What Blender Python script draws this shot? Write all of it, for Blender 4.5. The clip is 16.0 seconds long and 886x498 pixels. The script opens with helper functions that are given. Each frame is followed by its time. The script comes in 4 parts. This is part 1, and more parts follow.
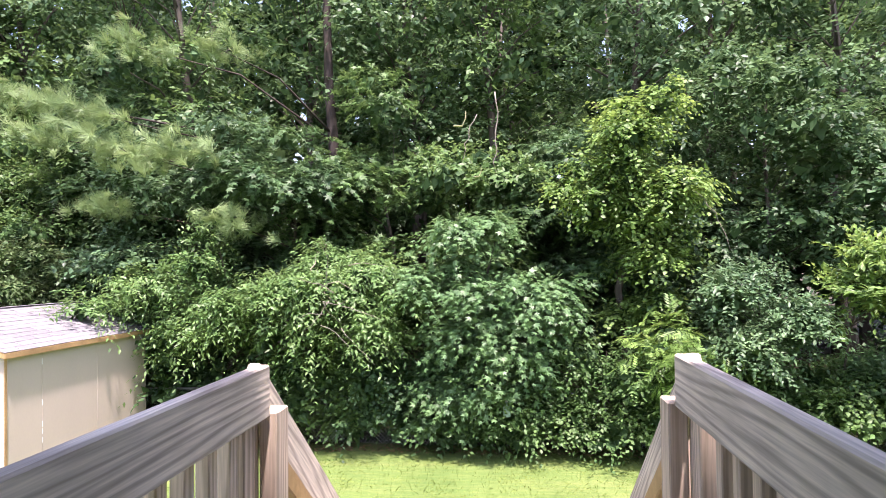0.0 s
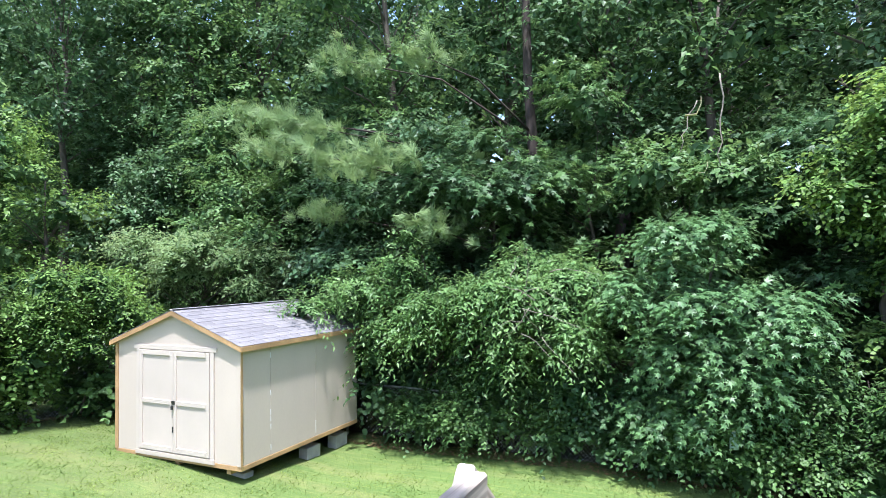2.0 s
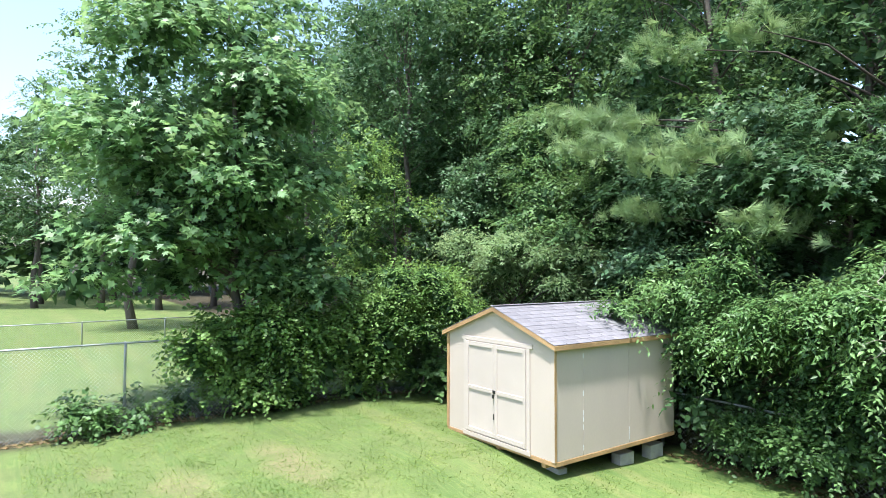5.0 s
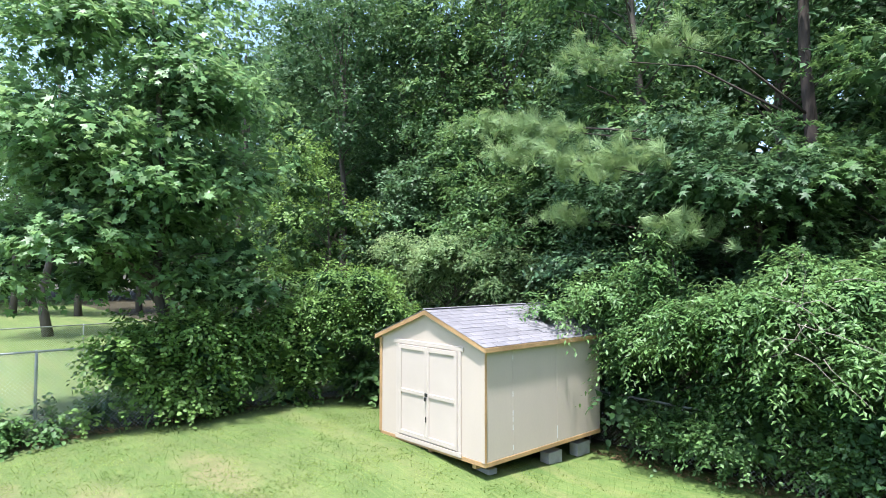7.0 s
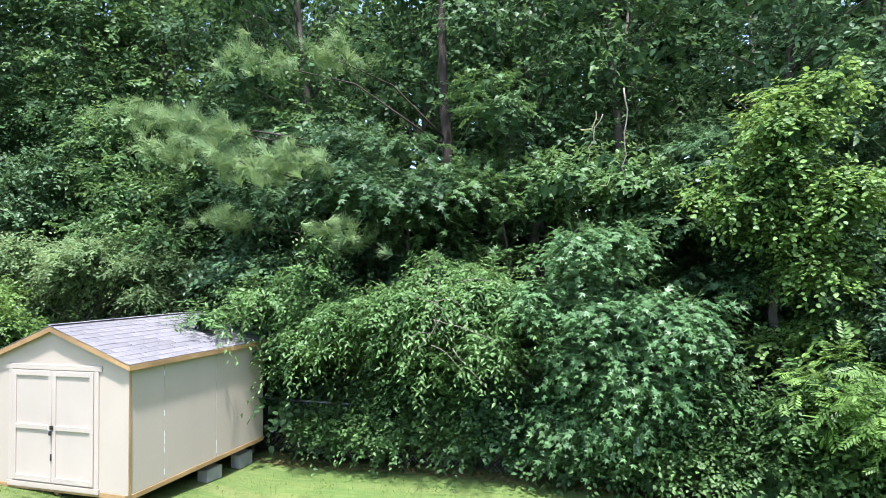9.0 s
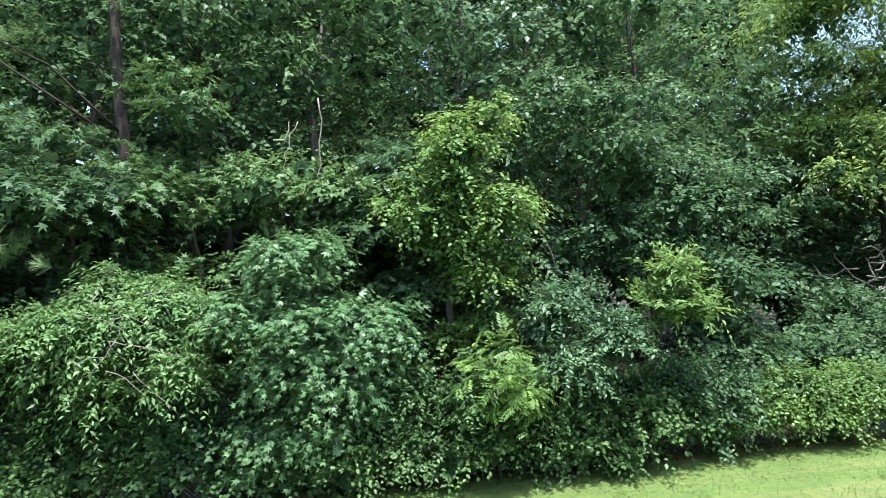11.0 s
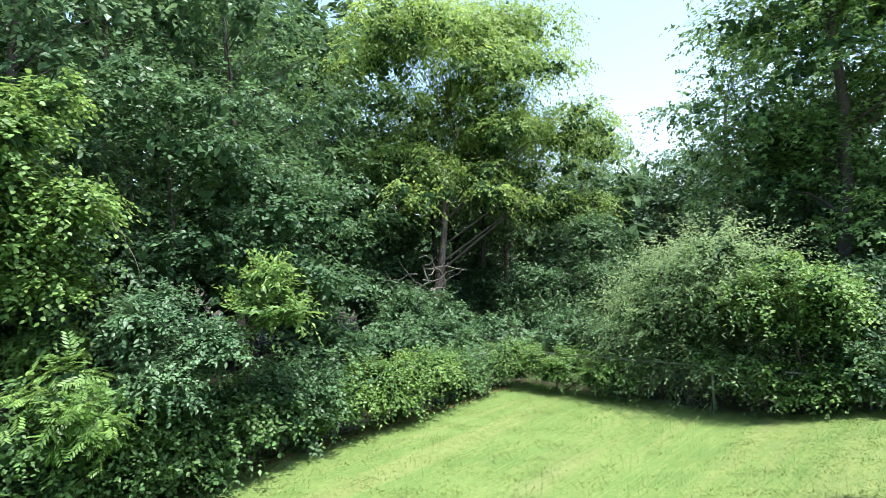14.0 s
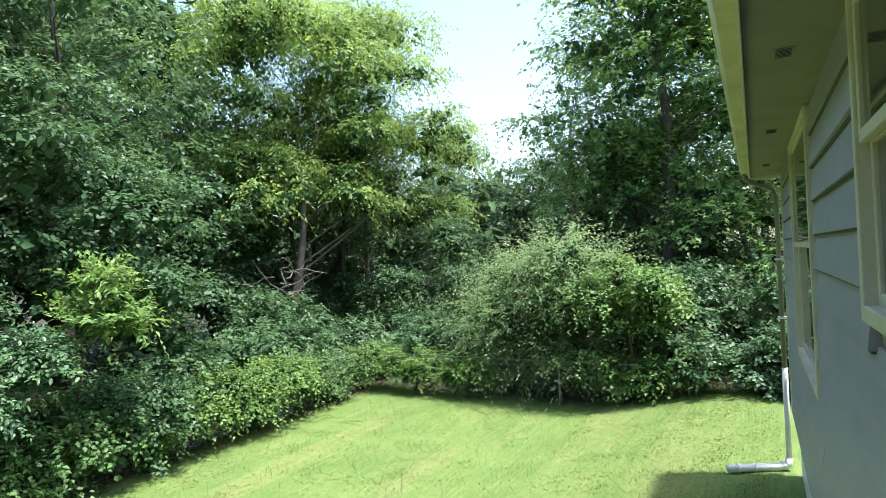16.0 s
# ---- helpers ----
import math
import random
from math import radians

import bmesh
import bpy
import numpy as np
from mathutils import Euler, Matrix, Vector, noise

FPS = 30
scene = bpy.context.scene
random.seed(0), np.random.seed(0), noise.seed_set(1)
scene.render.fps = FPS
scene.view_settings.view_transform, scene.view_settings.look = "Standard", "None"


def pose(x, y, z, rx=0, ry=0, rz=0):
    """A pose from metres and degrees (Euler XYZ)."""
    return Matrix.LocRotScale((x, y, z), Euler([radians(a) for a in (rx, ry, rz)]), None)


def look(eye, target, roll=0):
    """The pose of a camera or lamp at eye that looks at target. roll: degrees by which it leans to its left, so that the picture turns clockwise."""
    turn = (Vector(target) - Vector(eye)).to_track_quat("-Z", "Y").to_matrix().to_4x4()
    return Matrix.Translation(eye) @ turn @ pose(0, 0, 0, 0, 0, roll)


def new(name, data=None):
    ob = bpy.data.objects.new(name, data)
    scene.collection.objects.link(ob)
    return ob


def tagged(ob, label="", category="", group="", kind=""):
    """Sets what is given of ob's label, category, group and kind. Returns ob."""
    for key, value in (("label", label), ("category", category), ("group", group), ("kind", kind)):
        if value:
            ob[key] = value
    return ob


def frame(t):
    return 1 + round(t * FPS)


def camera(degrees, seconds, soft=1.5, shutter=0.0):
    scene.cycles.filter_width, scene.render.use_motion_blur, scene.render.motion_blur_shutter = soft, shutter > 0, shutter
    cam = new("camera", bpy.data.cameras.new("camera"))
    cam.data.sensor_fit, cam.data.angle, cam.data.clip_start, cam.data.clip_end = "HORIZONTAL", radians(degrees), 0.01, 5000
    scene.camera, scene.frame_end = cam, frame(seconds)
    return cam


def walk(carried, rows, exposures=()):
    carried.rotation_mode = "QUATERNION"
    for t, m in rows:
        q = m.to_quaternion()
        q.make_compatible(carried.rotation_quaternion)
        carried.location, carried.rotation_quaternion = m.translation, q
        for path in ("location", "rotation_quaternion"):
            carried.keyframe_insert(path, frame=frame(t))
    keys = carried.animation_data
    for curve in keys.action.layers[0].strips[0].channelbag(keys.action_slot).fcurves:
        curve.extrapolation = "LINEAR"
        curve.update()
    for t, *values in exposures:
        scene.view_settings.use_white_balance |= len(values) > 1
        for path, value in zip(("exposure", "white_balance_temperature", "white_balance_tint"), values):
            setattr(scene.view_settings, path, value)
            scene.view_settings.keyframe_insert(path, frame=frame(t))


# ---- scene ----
cam = camera(73.0, 16.0, soft=0.7)

PATH = [
    (0, (0.839, 0.038, 3.404), (0.626, 2.026, 3.456), -0.6),
    (0.5, (0.752, 0.171, 3.44), (0.43, 2.144, 3.496), -0.4),
    (1, (0.698, 0.31, 3.478), (0.227, 2.253, 3.539), -0.3),
    (1.5, (0.662, 0.426, 3.512), (0.008, 2.316, 3.568), -0.1),
    (2, (0.594, 0.535, 3.531), (-0.238, 2.353, 3.579), -0.0),
    (2.5, (0.518, 0.617, 3.555), (-0.476, 2.352, 3.599), 0.1),
    (3, (0.492, 0.635, 3.574), (-0.659, 2.27, 3.619), 0.2),
    (3.5, (0.489, 0.617, 3.591), (-0.822, 2.127, 3.635), 0.5),
    (4, (0.481, 0.607, 3.605), (-0.973, 1.98, 3.643), 0.5),
    (4.5, (0.463, 0.604, 3.614), (-1.107, 1.843, 3.644), 0.7),
    (4.7, (0.46, 0.606, 3.613), (-1.149, 1.794, 3.643), 0.5),
    (6.8, (0.552, 0.673, 3.622), (-0.99, 1.946, 3.661), 0.6),
    (7, (0.562, 0.683, 3.622), (-0.917, 2.028, 3.664), 0.5),
    (7.5, (0.59, 0.727, 3.624), (-0.702, 2.253, 3.671), 0.4),
    (8, (0.621, 0.763, 3.626), (-0.462, 2.443, 3.679), 0.5),
    (8.5, (0.662, 0.786, 3.618), (-0.186, 2.596, 3.679), 0.2),
    (9, (0.716, 0.817, 3.614), (0.121, 2.726, 3.678), -0.1),
    (9.2, (0.728, 0.826, 3.616), (0.238, 2.764, 3.682), -0.2),
    (11.3, (0.749, 0.856, 3.675), (1.263, 2.788, 3.731), -2.0),
    (11.5, (0.754, 0.859, 3.675), (1.359, 2.765, 3.728), -2.0),
    (12, (0.762, 0.869, 3.667), (1.592, 2.688, 3.719), -2.2),
    (12.5, (0.775, 0.885, 3.658), (1.812, 2.595, 3.706), -2.3),
    (13, (0.788, 0.901, 3.648), (2.004, 2.489, 3.693), -2.3),
    (13.5, (0.802, 0.915, 3.638), (2.167, 2.375, 3.68), -2.4),
    (14, (0.818, 0.936, 3.627), (2.308, 2.269, 3.667), -2.5),
    (14.5, (0.84, 0.962, 3.622), (2.434, 2.17, 3.659), -2.5),
    (15, (0.853, 0.976, 3.619), (2.529, 2.067, 3.653), -2.4),
    (15.5, (0.842, 0.97, 3.628), (2.575, 1.968, 3.658), -2.6),
    (16, (0.814, 0.935, 3.634), (2.571, 1.891, 3.662), -2.5),
]
walk(cam, [(t, look(e, g, r)) for t, e, g, r in PATH], exposures=[(0.0, 1.80, 6500, 34), (0.8, 1.58, 6300, 26), (2.0, 1.44, 5700, 15), (4.5, 1.42, 5900, 12), (9.0, 1.42, 5800, 15), (12.5, 1.37, 5950, 10), (16.0, 1.51, 6100, 11)])

# ---- world and light ----
SUN_EL, SUN_AZ = radians(73), radians(158)   # azimuth clockwise from +Y
world = bpy.data.worlds.new("world")
scene.world = world
world.use_nodes = True
wn = world.node_tree.nodes
sky = wn.new("ShaderNodeTexSky")
sky.sky_type = "NISHITA"
sky.sun_disc = False
sky.sun_elevation = SUN_EL
sky.sun_rotation = SUN_AZ
sky.dust_density = 2.5
sky.air_density = 1.2
wn["Background"].inputs["Strength"].default_value = 0.15
world.node_tree.links.new(sky.outputs[0], wn["Background"].inputs["Color"])
sun_data = bpy.data.lights.new("sun", "SUN")
sun_data.energy = 4.0
sun_data.angle = radians(2.5)
sun_data.color = (1.0, 0.95, 0.87)
sun = new("sun", sun_data)
toward = Vector((math.sin(SUN_AZ) * math.cos(SUN_EL), math.cos(SUN_AZ) * math.cos(SUN_EL), math.sin(SUN_EL)))
sun.matrix_world = look(toward * 60, (0, 0, 0))

# ---- materials ----


def material(name, base, rough=0.6, metal=0.0, var=0.15, scale=3.0, fine=40.0, bump=0.15, stretch=(1, 1, 1), second=None, island=0.0, objrand=0.0, trans=0.0, spec=0.5, coord="Object", dist=0.01):
    """Two-scale noise material: broad variation, fine grain, relief."""
    m = bpy.data.materials.new(name)
    m.use_nodes = True
    nt = m.node_tree
    nodes, links = nt.nodes, nt.links
    bsdf = nodes["Principled BSDF"]
    bsdf.inputs["Roughness"].default_value = rough
    bsdf.inputs["Metallic"].default_value = metal
    bsdf.inputs["Specular IOR Level"].default_value = spec
    tc = nodes.new("ShaderNodeTexCoord")
    mp = nodes.new("ShaderNodeMapping")
    mp.inputs["Scale"].default_value = stretch
    links.new(tc.outputs[coord], mp.inputs["Vector"])
    broad = nodes.new("ShaderNodeTexNoise")
    broad.inputs["Scale"].default_value = scale
    broad.inputs["Detail"].default_value = 4
    links.new(mp.outputs[0], broad.inputs["Vector"])
    grain = nodes.new("ShaderNodeTexNoise")
    grain.inputs["Scale"].default_value = fine
    grain.inputs["Detail"].default_value = 3
    links.new(mp.outputs[0], grain.inputs["Vector"])
    mix = nodes.new("ShaderNodeMix")
    mix.data_type = "RGBA"
    dark = tuple(c * (1 - var * 1.6) for c in base)
    light = second if second else tuple(min(1.0, c * (1 + var)) for c in base)
    mix.inputs["A"].default_value = (*dark, 1)
    mix.inputs["B"].default_value = (*light, 1)
    ramp = nodes.new("ShaderNodeMapRange")
    ramp.inputs["From Min"].default_value = 0.3
    ramp.inputs["From Max"].default_value = 0.7
    links.new(broad.outputs["Fac"], ramp.inputs["Value"])
    links.new(ramp.outputs[0], mix.inputs["Factor"])
    hsv = nodes.new("ShaderNodeHueSaturation")
    links.new(mix.outputs["Result"], hsv.inputs["Color"])
    val = nodes.new("ShaderNodeMapRange")
    val.inputs["To Min"].default_value = 1 - var * 1.3
    val.inputs["To Max"].default_value = 1 + var * 1.3
    links.new(grain.outputs["Fac"], val.inputs["Value"])
    last = val.outputs[0]
    for amount, kind in ((island, "ShaderNodeNewGeometry"), (objrand, "ShaderNodeObjectInfo")):
        if amount:
            src = nodes.new(kind)
            out = src.outputs["Random Per Island"] if kind.endswith("Geometry") else src.outputs["Random"]
            r = nodes.new("ShaderNodeMapRange")
            r.inputs["To Min"].default_value = 1 - amount
            r.inputs["To Max"].default_value = 1 + amount
            links.new(out, r.inputs["Value"])
            mul = nodes.new("ShaderNodeMath")
            mul.operation = "MULTIPLY"
            links.new(last, mul.inputs[0])
            links.new(r.outputs[0], mul.inputs[1])
            last = mul.outputs[0]
    links.new(last, hsv.inputs["Value"])
    links.new(hsv.outputs[0], bsdf.inputs["Base Color"])
    if bump:
        b = nodes.new("ShaderNodeBump")
        b.inputs["Strength"].default_value = bump
        b.inputs["Distance"].default_value = dist
        links.new(grain.outputs["Fac"], b.inputs["Height"])
        links.new(b.outputs[0], bsdf.inputs["Normal"])
    if trans:
        tr = nodes.new("ShaderNodeBsdfTranslucent")
        boost = nodes.new("ShaderNodeHueSaturation")
        boost.inputs["Hue"].default_value = 0.475
        boost.inputs["Value"].default_value = 1.5
        links.new(hsv.outputs[0], boost.inputs["Color"])
        links.new(boost.outputs[0], tr.inputs["Color"])
        ms = nodes.new("ShaderNodeMixShader")
        ms.inputs[0].default_value = trans
        links.new(bsdf.outputs[0], ms.inputs[1])
        links.new(tr.outputs[0], ms.inputs[2])
        links.new(ms.outputs[0], nodes["Material Output"].inputs["Surface"])
    return m


def leaf_material(name, base, second, rough=0.48, trans=0.36, island=0.36, scale=0.9, spec=0.36):
    return material(name, base, rough, 0, 0.12, scale, 9.0, 0.0, (1, 1, 1), second, island, 0, trans, spec)


LEAF_MID = leaf_material("leaf_mid_green", (0.074, 0.165, 0.052), (0.13, 0.232, 0.072))
LEAF_DARK = leaf_material("leaf_dark_green", (0.052, 0.124, 0.05), (0.096, 0.182, 0.07))
LEAF_BLUE = leaf_material("leaf_blue_green", (0.08, 0.172, 0.08), (0.138, 0.238, 0.112), 0.40)
LEAF_LIGHT = leaf_material("leaf_light_green", (0.108, 0.228, 0.05), (0.182, 0.302, 0.076))
LEAF_YELLOW = leaf_material("leaf_yellow_green", (0.105, 0.215, 0.050), (0.190, 0.310, 0.075))
LEAF_GUM = leaf_material("leaf_gum_green", (0.13, 0.262, 0.096), (0.195, 0.325, 0.128), 0.40, 0.45)
LEAF_DROOP = leaf_material("leaf_drooping_green", (0.105, 0.222, 0.068), (0.175, 0.300, 0.100), 0.42)
LEAF_SILVER = leaf_material("leaf_silver_green", (0.098, 0.215, 0.08), (0.16, 0.288, 0.118), 0.40)
LEAF_CANOPY = leaf_material("leaf_canopy_green", (0.15, 0.275, 0.058), (0.23, 0.35, 0.085), 0.45, 0.5)
LEAF_PALE = leaf_material("leaf_pale_green", (0.165, 0.272, 0.11), (0.232, 0.335, 0.152), 0.6, 0.5)
LEAF_DRY = leaf_material("leaf_dry_brown", (0.16, 0.11, 0.05), (0.24, 0.17, 0.07), 0.7, 0.1)
NEEDLE = leaf_material("pine_needle", (0.185, 0.295, 0.115), (0.255, 0.365, 0.155), 0.5, 0.3, 0.2)
# darker leaf green with the shade of crown and wood depth put into it
LEAF_SHADED = leaf_material("leaf_shaded_green", (0.044, 0.104, 0.040), (0.080, 0.150, 0.056), 0.6, 0.22, 0.3, 0.9, 0.2)
BARK = material("bark_grey", (0.115, 0.095, 0.078), 0.9, 0, 0.3, 2.0, 18.0, 0.8, (1, 1, 0.25), dist=0.03)
BARK_PINE = material("bark_pine", (0.05, 0.037, 0.029), 0.9, 0, 0.3, 2.0, 14.0, 0.8, (1, 1, 0.3), dist=0.03)
TWIG = material("twig_pale", (0.24, 0.21, 0.17), 0.85, 0, 0.25, 3.0, 30.0, 0.3)
PAINT_CREAM = material("paint_cream", (0.52, 0.445, 0.375), 0.55, 0, 0.035, 1.2, 60.0, 0.12, (1, 1, 0.4))
PAINT_DOOR = material("paint_cream_door", (0.53, 0.46, 0.40), 0.5, 0, 0.035, 1.5, 60.0, 0.10)
TRIM_TAN = material("trim_tan_wood", (0.42, 0.265, 0.125), 0.6, 0, 0.18, 2.0, 30.0, 0.2, (1, 1, 1))
SHINGLE = material("shingle_grey", (0.205, 0.198, 0.21), 0.9, 0, 0.2, 2.5, 120.0, 0.6, objrand=0.12)
BLOCK = material("concrete_block", (0.36, 0.36, 0.35), 0.9, 0, 0.15, 4.0, 60.0, 0.5)


def plank_material(name, base, dark, along):
    """Weathered board: wavy growth rings, knots' swirl, grey bleaching, fine checks."""
    m = bpy.data.materials.new(name)
    m.use_nodes = True
    nodes, links = m.node_tree.nodes, m.node_tree.links
    bsdf = nodes["Principled BSDF"]
    bsdf.inputs["Roughness"].default_value = 0.82
    tc = nodes.new("ShaderNodeTexCoord")
    info = nodes.new("ShaderNodeObjectInfo")
    shift = nodes.new("ShaderNodeVectorMath")
    shift.operation = "ADD"
    links.new(tc.outputs["Object"], shift.inputs[0])
    links.new(info.outputs["Random"], shift.inputs[1])
    mp = nodes.new("ShaderNodeMapping")
    mp.inputs["Scale"].default_value = tuple(0.10 if k == along else 1.0 for k in range(3))
    links.new(shift.outputs[0], mp.inputs["Vector"])
    wave = nodes.new("ShaderNodeTexWave")
    wave.wave_type = "RINGS"
    wave.rings_direction = "XYZ"[along]
    wave.inputs["Scale"].default_value = 13.0
    wave.inputs["Distortion"].default_value = 26.0
    wave.inputs["Detail"].default_value = 3.0
    wave.inputs["Detail Scale"].default_value = 0.45
    wave.inputs["Detail Roughness"].default_value = 0.4
    links.new(mp.outputs[0], wave.inputs["Vector"])
    fibre = nodes.new("ShaderNodeMapping")
    fibre.inputs["Scale"].default_value = tuple(0.035 if k == along else 1.0 for k in range(3))
    links.new(shift.outputs[0], fibre.inputs["Vector"])
    fine = nodes.new("ShaderNodeTexNoise")
    fine.inputs["Scale"].default_value = 150.0
    fine.inputs["Detail"].default_value = 3
    links.new(fibre.outputs[0], fine.inputs["Vector"])
    stain = nodes.new("ShaderNodeTexNoise")
    stain.inputs["Scale"].default_value = 4.0
    stain.inputs["Detail"].default_value = 4
    links.new(shift.outputs[0], stain.inputs["Vector"])
    mix = nodes.new("ShaderNodeMix")
    mix.data_type = "RGBA"
    mix.inputs["A"].default_value = (*base, 1)
    mix.inputs["B"].default_value = (*dark, 1)
    ramp = nodes.new("ShaderNodeMapRange")
    ramp.inputs["From Min"].default_value = 0.45
    ramp.inputs["From Max"].default_value = 1.0
    ramp.inputs["To Max"].default_value = 0.62
    links.new(wave.outputs["Fac"], ramp.inputs["Value"])
    links.new(ramp.outputs[0], mix.inputs["Factor"])
    hsv = nodes.new("ShaderNodeHueSaturation")
    links.new(mix.outputs["Result"], hsv.inputs["Color"])
    total = nodes.new("ShaderNodeMath")
    total.operation = "ADD"
    for k, (src, lo, hi) in enumerate(((fine.outputs["Fac"], -0.1, 1.05), (stain.outputs["Fac"], 0.2, 0.84))):
        r = nodes.new("ShaderNodeMapRange")
        r.inputs["To Min"].default_value = lo
        r.inputs["To Max"].default_value = hi
        links.new(src, r.inputs["Value"])
        links.new(r.outputs[0], total.inputs[k])
    links.new(total.outputs[0], hsv.inputs["Value"])
    links.new(hsv.outputs[0], bsdf.inputs["Base Color"])
    b = nodes.new("ShaderNodeBump")
    b.inputs["Strength"].default_value = 0.3
    b.inputs["Distance"].default_value = 0.0015
    links.new(wave.outputs["Fac"], b.inputs["Height"])
    links.new(b.outputs[0], bsdf.inputs["Normal"])
    return m


RAILWOOD = plank_material("weathered_wood", (0.63, 0.555, 0.465), (0.24, 0.195, 0.16), 1)
RAILWOOD_UP = plank_material("weathered_wood_upright", (0.57, 0.465, 0.36), (0.30, 0.24, 0.17), 2)
SIDING = material("siding_grey_paint", (0.30, 0.30, 0.355), 0.5, 0, 0.06, 1.0, 40.0, 0.12, (1, 6, 6), objrand=0.04)
TRIM_CREAM = material("trim_cream_paint", (0.58, 0.55, 0.42), 0.45, 0, 0.08, 3.0, 50.0, 0.1)
GUTTER = material("gutter_cream_metal", (0.56, 0.52, 0.30), 0.45, 0, 0.14, 2.0, 30.0, 0.08)
# dark olive tone for the eave underside, its vents and the upper downspout
SOFFIT = material("soffit_dark", (0.22, 0.21, 0.16), 0.6, 0, 0.1, 2.0, 40.0, 0.1)
WHITE = material("white_paint", (0.78, 0.79, 0.80), 0.5, 0, 0.06, 2.0, 30.0, 0.15)
PVC = material("white_plastic", (0.72, 0.72, 0.70), 0.4, 0, 0.08, 4.0, 40.0, 0.1)
METAL = material("galvanised_steel", (0.42, 0.44, 0.45), 0.45, 0.7, 0.1, 4.0, 40.0, 0.1)
BLACK = material("black_iron", (0.03, 0.03, 0.03), 0.5, 0.4, 0.1)
DARKROOM = material("interior_paint", (0.35, 0.33, 0.30), 0.8, 0, 0.05)
# roof shingles, and the dark of the painted lap shade and window sheets
ROOF_AND_SHADE = material("house_shingle_and_shade", (0.10, 0.095, 0.09), 0.9, 0, 0.15, 2.0, 60.0, 0.5)


def glass_material():
    m = bpy.data.materials.new("window_glass")
    m.use_nodes = True
    b = m.node_tree.nodes["Principled BSDF"]
    b.inputs["Base Color"].default_value = (0.9, 0.93, 0.95, 1)
    b.inputs["Roughness"].default_value = 0.03
    b.inputs["Transmission Weight"].default_value = 1.0
    b.inputs["IOR"].default_value = 1.45
    return m


GLASS = glass_material()


def ground_material():
    """Mown lawn inside the fences, worn to earth in spots, leaf litter under the trees."""
    m = bpy.data.materials.new("lawn")
    m.use_nodes = True
    nt = m.node_tree
    nodes, links = nt.nodes, nt.links
    bsdf = nodes["Principled BSDF"]
    bsdf.inputs["Roughness"].default_value = 0.85
    bsdf.inputs["Specular IOR Level"].default_value = 0.2
    tc = nodes.new("ShaderNodeTexCoord")
    sep = nodes.new("ShaderNodeSeparateXYZ")
    links.new(tc.outputs["Object"], sep.inputs[0])

    def noise_at(scale, detail=4, vec=None):
        n = nodes.new("ShaderNodeTexNoise")
        n.inputs["Scale"].default_value = scale
        n.inputs["Detail"].default_value = detail
        links.new(vec if vec else tc.outputs["Object"], n.inputs["Vector"])
        return n.outputs["Fac"]

    def ramp(v, a, b, c=0.0, d=1.0):
        r = nodes.new("ShaderNodeMapRange")
        for k, x in zip(("From Min", "From Max", "To Min", "To Max"), (a, b, c, d)):
            r.inputs[k].default_value = x
        links.new(v, r.inputs["Value"])
        return r.outputs[0]

    def op(kind, a, b):
        o = nodes.new("ShaderNodeMath")
        o.operation = kind
        for i, v in enumerate((a, b)):
            if isinstance(v, (int, float)):
                o.inputs[i].default_value = v
            else:
                links.new(v, o.inputs[i])
        return o.outputs[0]

    def blend(f, a, b):
        x = nodes.new("ShaderNodeMix")
        x.data_type = "RGBA"
        links.new(f, x.inputs["Factor"])
        for k, v in (("A", a), ("B", b)):
            if isinstance(v, tuple):
                x.inputs[k].default_value = (*v, 1)
            else:
                links.new(v, x.inputs[k])
        return x.outputs["Result"]

    grass = blend(ramp(noise_at(0.9), 0.35, 0.65), (0.080, 0.142, 0.034), (0.124, 0.186, 0.050))
    # mowing lanes run across the yard
    rot = nodes.new("ShaderNodeMapping")
    rot.inputs["Rotation"].default_value = (0, 0, radians(-25))
    rot.inputs["Scale"].default_value = (0.06, 1, 1)
    links.new(tc.outputs["Object"], rot.inputs["Vector"])
    grass = blend(op("MULTIPLY", ramp(noise_at(1.6, 2, rot.outputs[0]), 0.50, 0.68), 0.55), grass, (0.215, 0.210, 0.085))
    grass = blend(op("MULTIPLY", ramp(noise_at(21.0, 4, rot.outputs[0]), 0.48, 0.62), 0.55), grass, (0.185, 0.225, 0.070))
    grass = blend(op("MULTIPLY", ramp(noise_at(7.0, 5), 0.45, 0.7), 0.60), grass, (0.075, 0.135, 0.034))
    grass = blend(op("MULTIPLY", ramp(noise_at(46.0, 4), 0.50, 0.66), 0.45), grass, (0.065, 0.118, 0.026))
    grass = blend(op("MULTIPLY", ramp(noise_at(58.0, 3), 0.54, 0.70), 0.50), grass, (0.24, 0.28, 0.09))
    fray = op("MULTIPLY", op("SUBTRACT", noise_at(1.9, 6), 0.5), 2.6)
    bare = None
    for bx, by, rx, ry in ((-8.95, 4.45, 1.25, 0.50), (-8.75, 2.85, 1.0, 0.45), (-10.1, 1.9, 0.4, 0.25), (9.5, 6.4, 1.6, 0.35)):
        u = op("POWER", op("DIVIDE", op("SUBTRACT", sep.outputs["X"], bx), rx), 2.0)
        v = op("POWER", op("DIVIDE", op("SUBTRACT", sep.outputs["Y"], by), ry), 2.0)
        spot = ramp(op("ADD", op("ADD", u, v), fray), 1.3, -0.2, 0.0, 0.7 if bx < 0 else 0.25)
        bare = op("MAXIMUM", bare, spot) if bare else spot
    grass = blend(op("MULTIPLY", bare, ramp(noise_at(14.0, 4), 0.3, 0.6, 0.35, 1.0)), grass, (0.29, 0.215, 0.13))
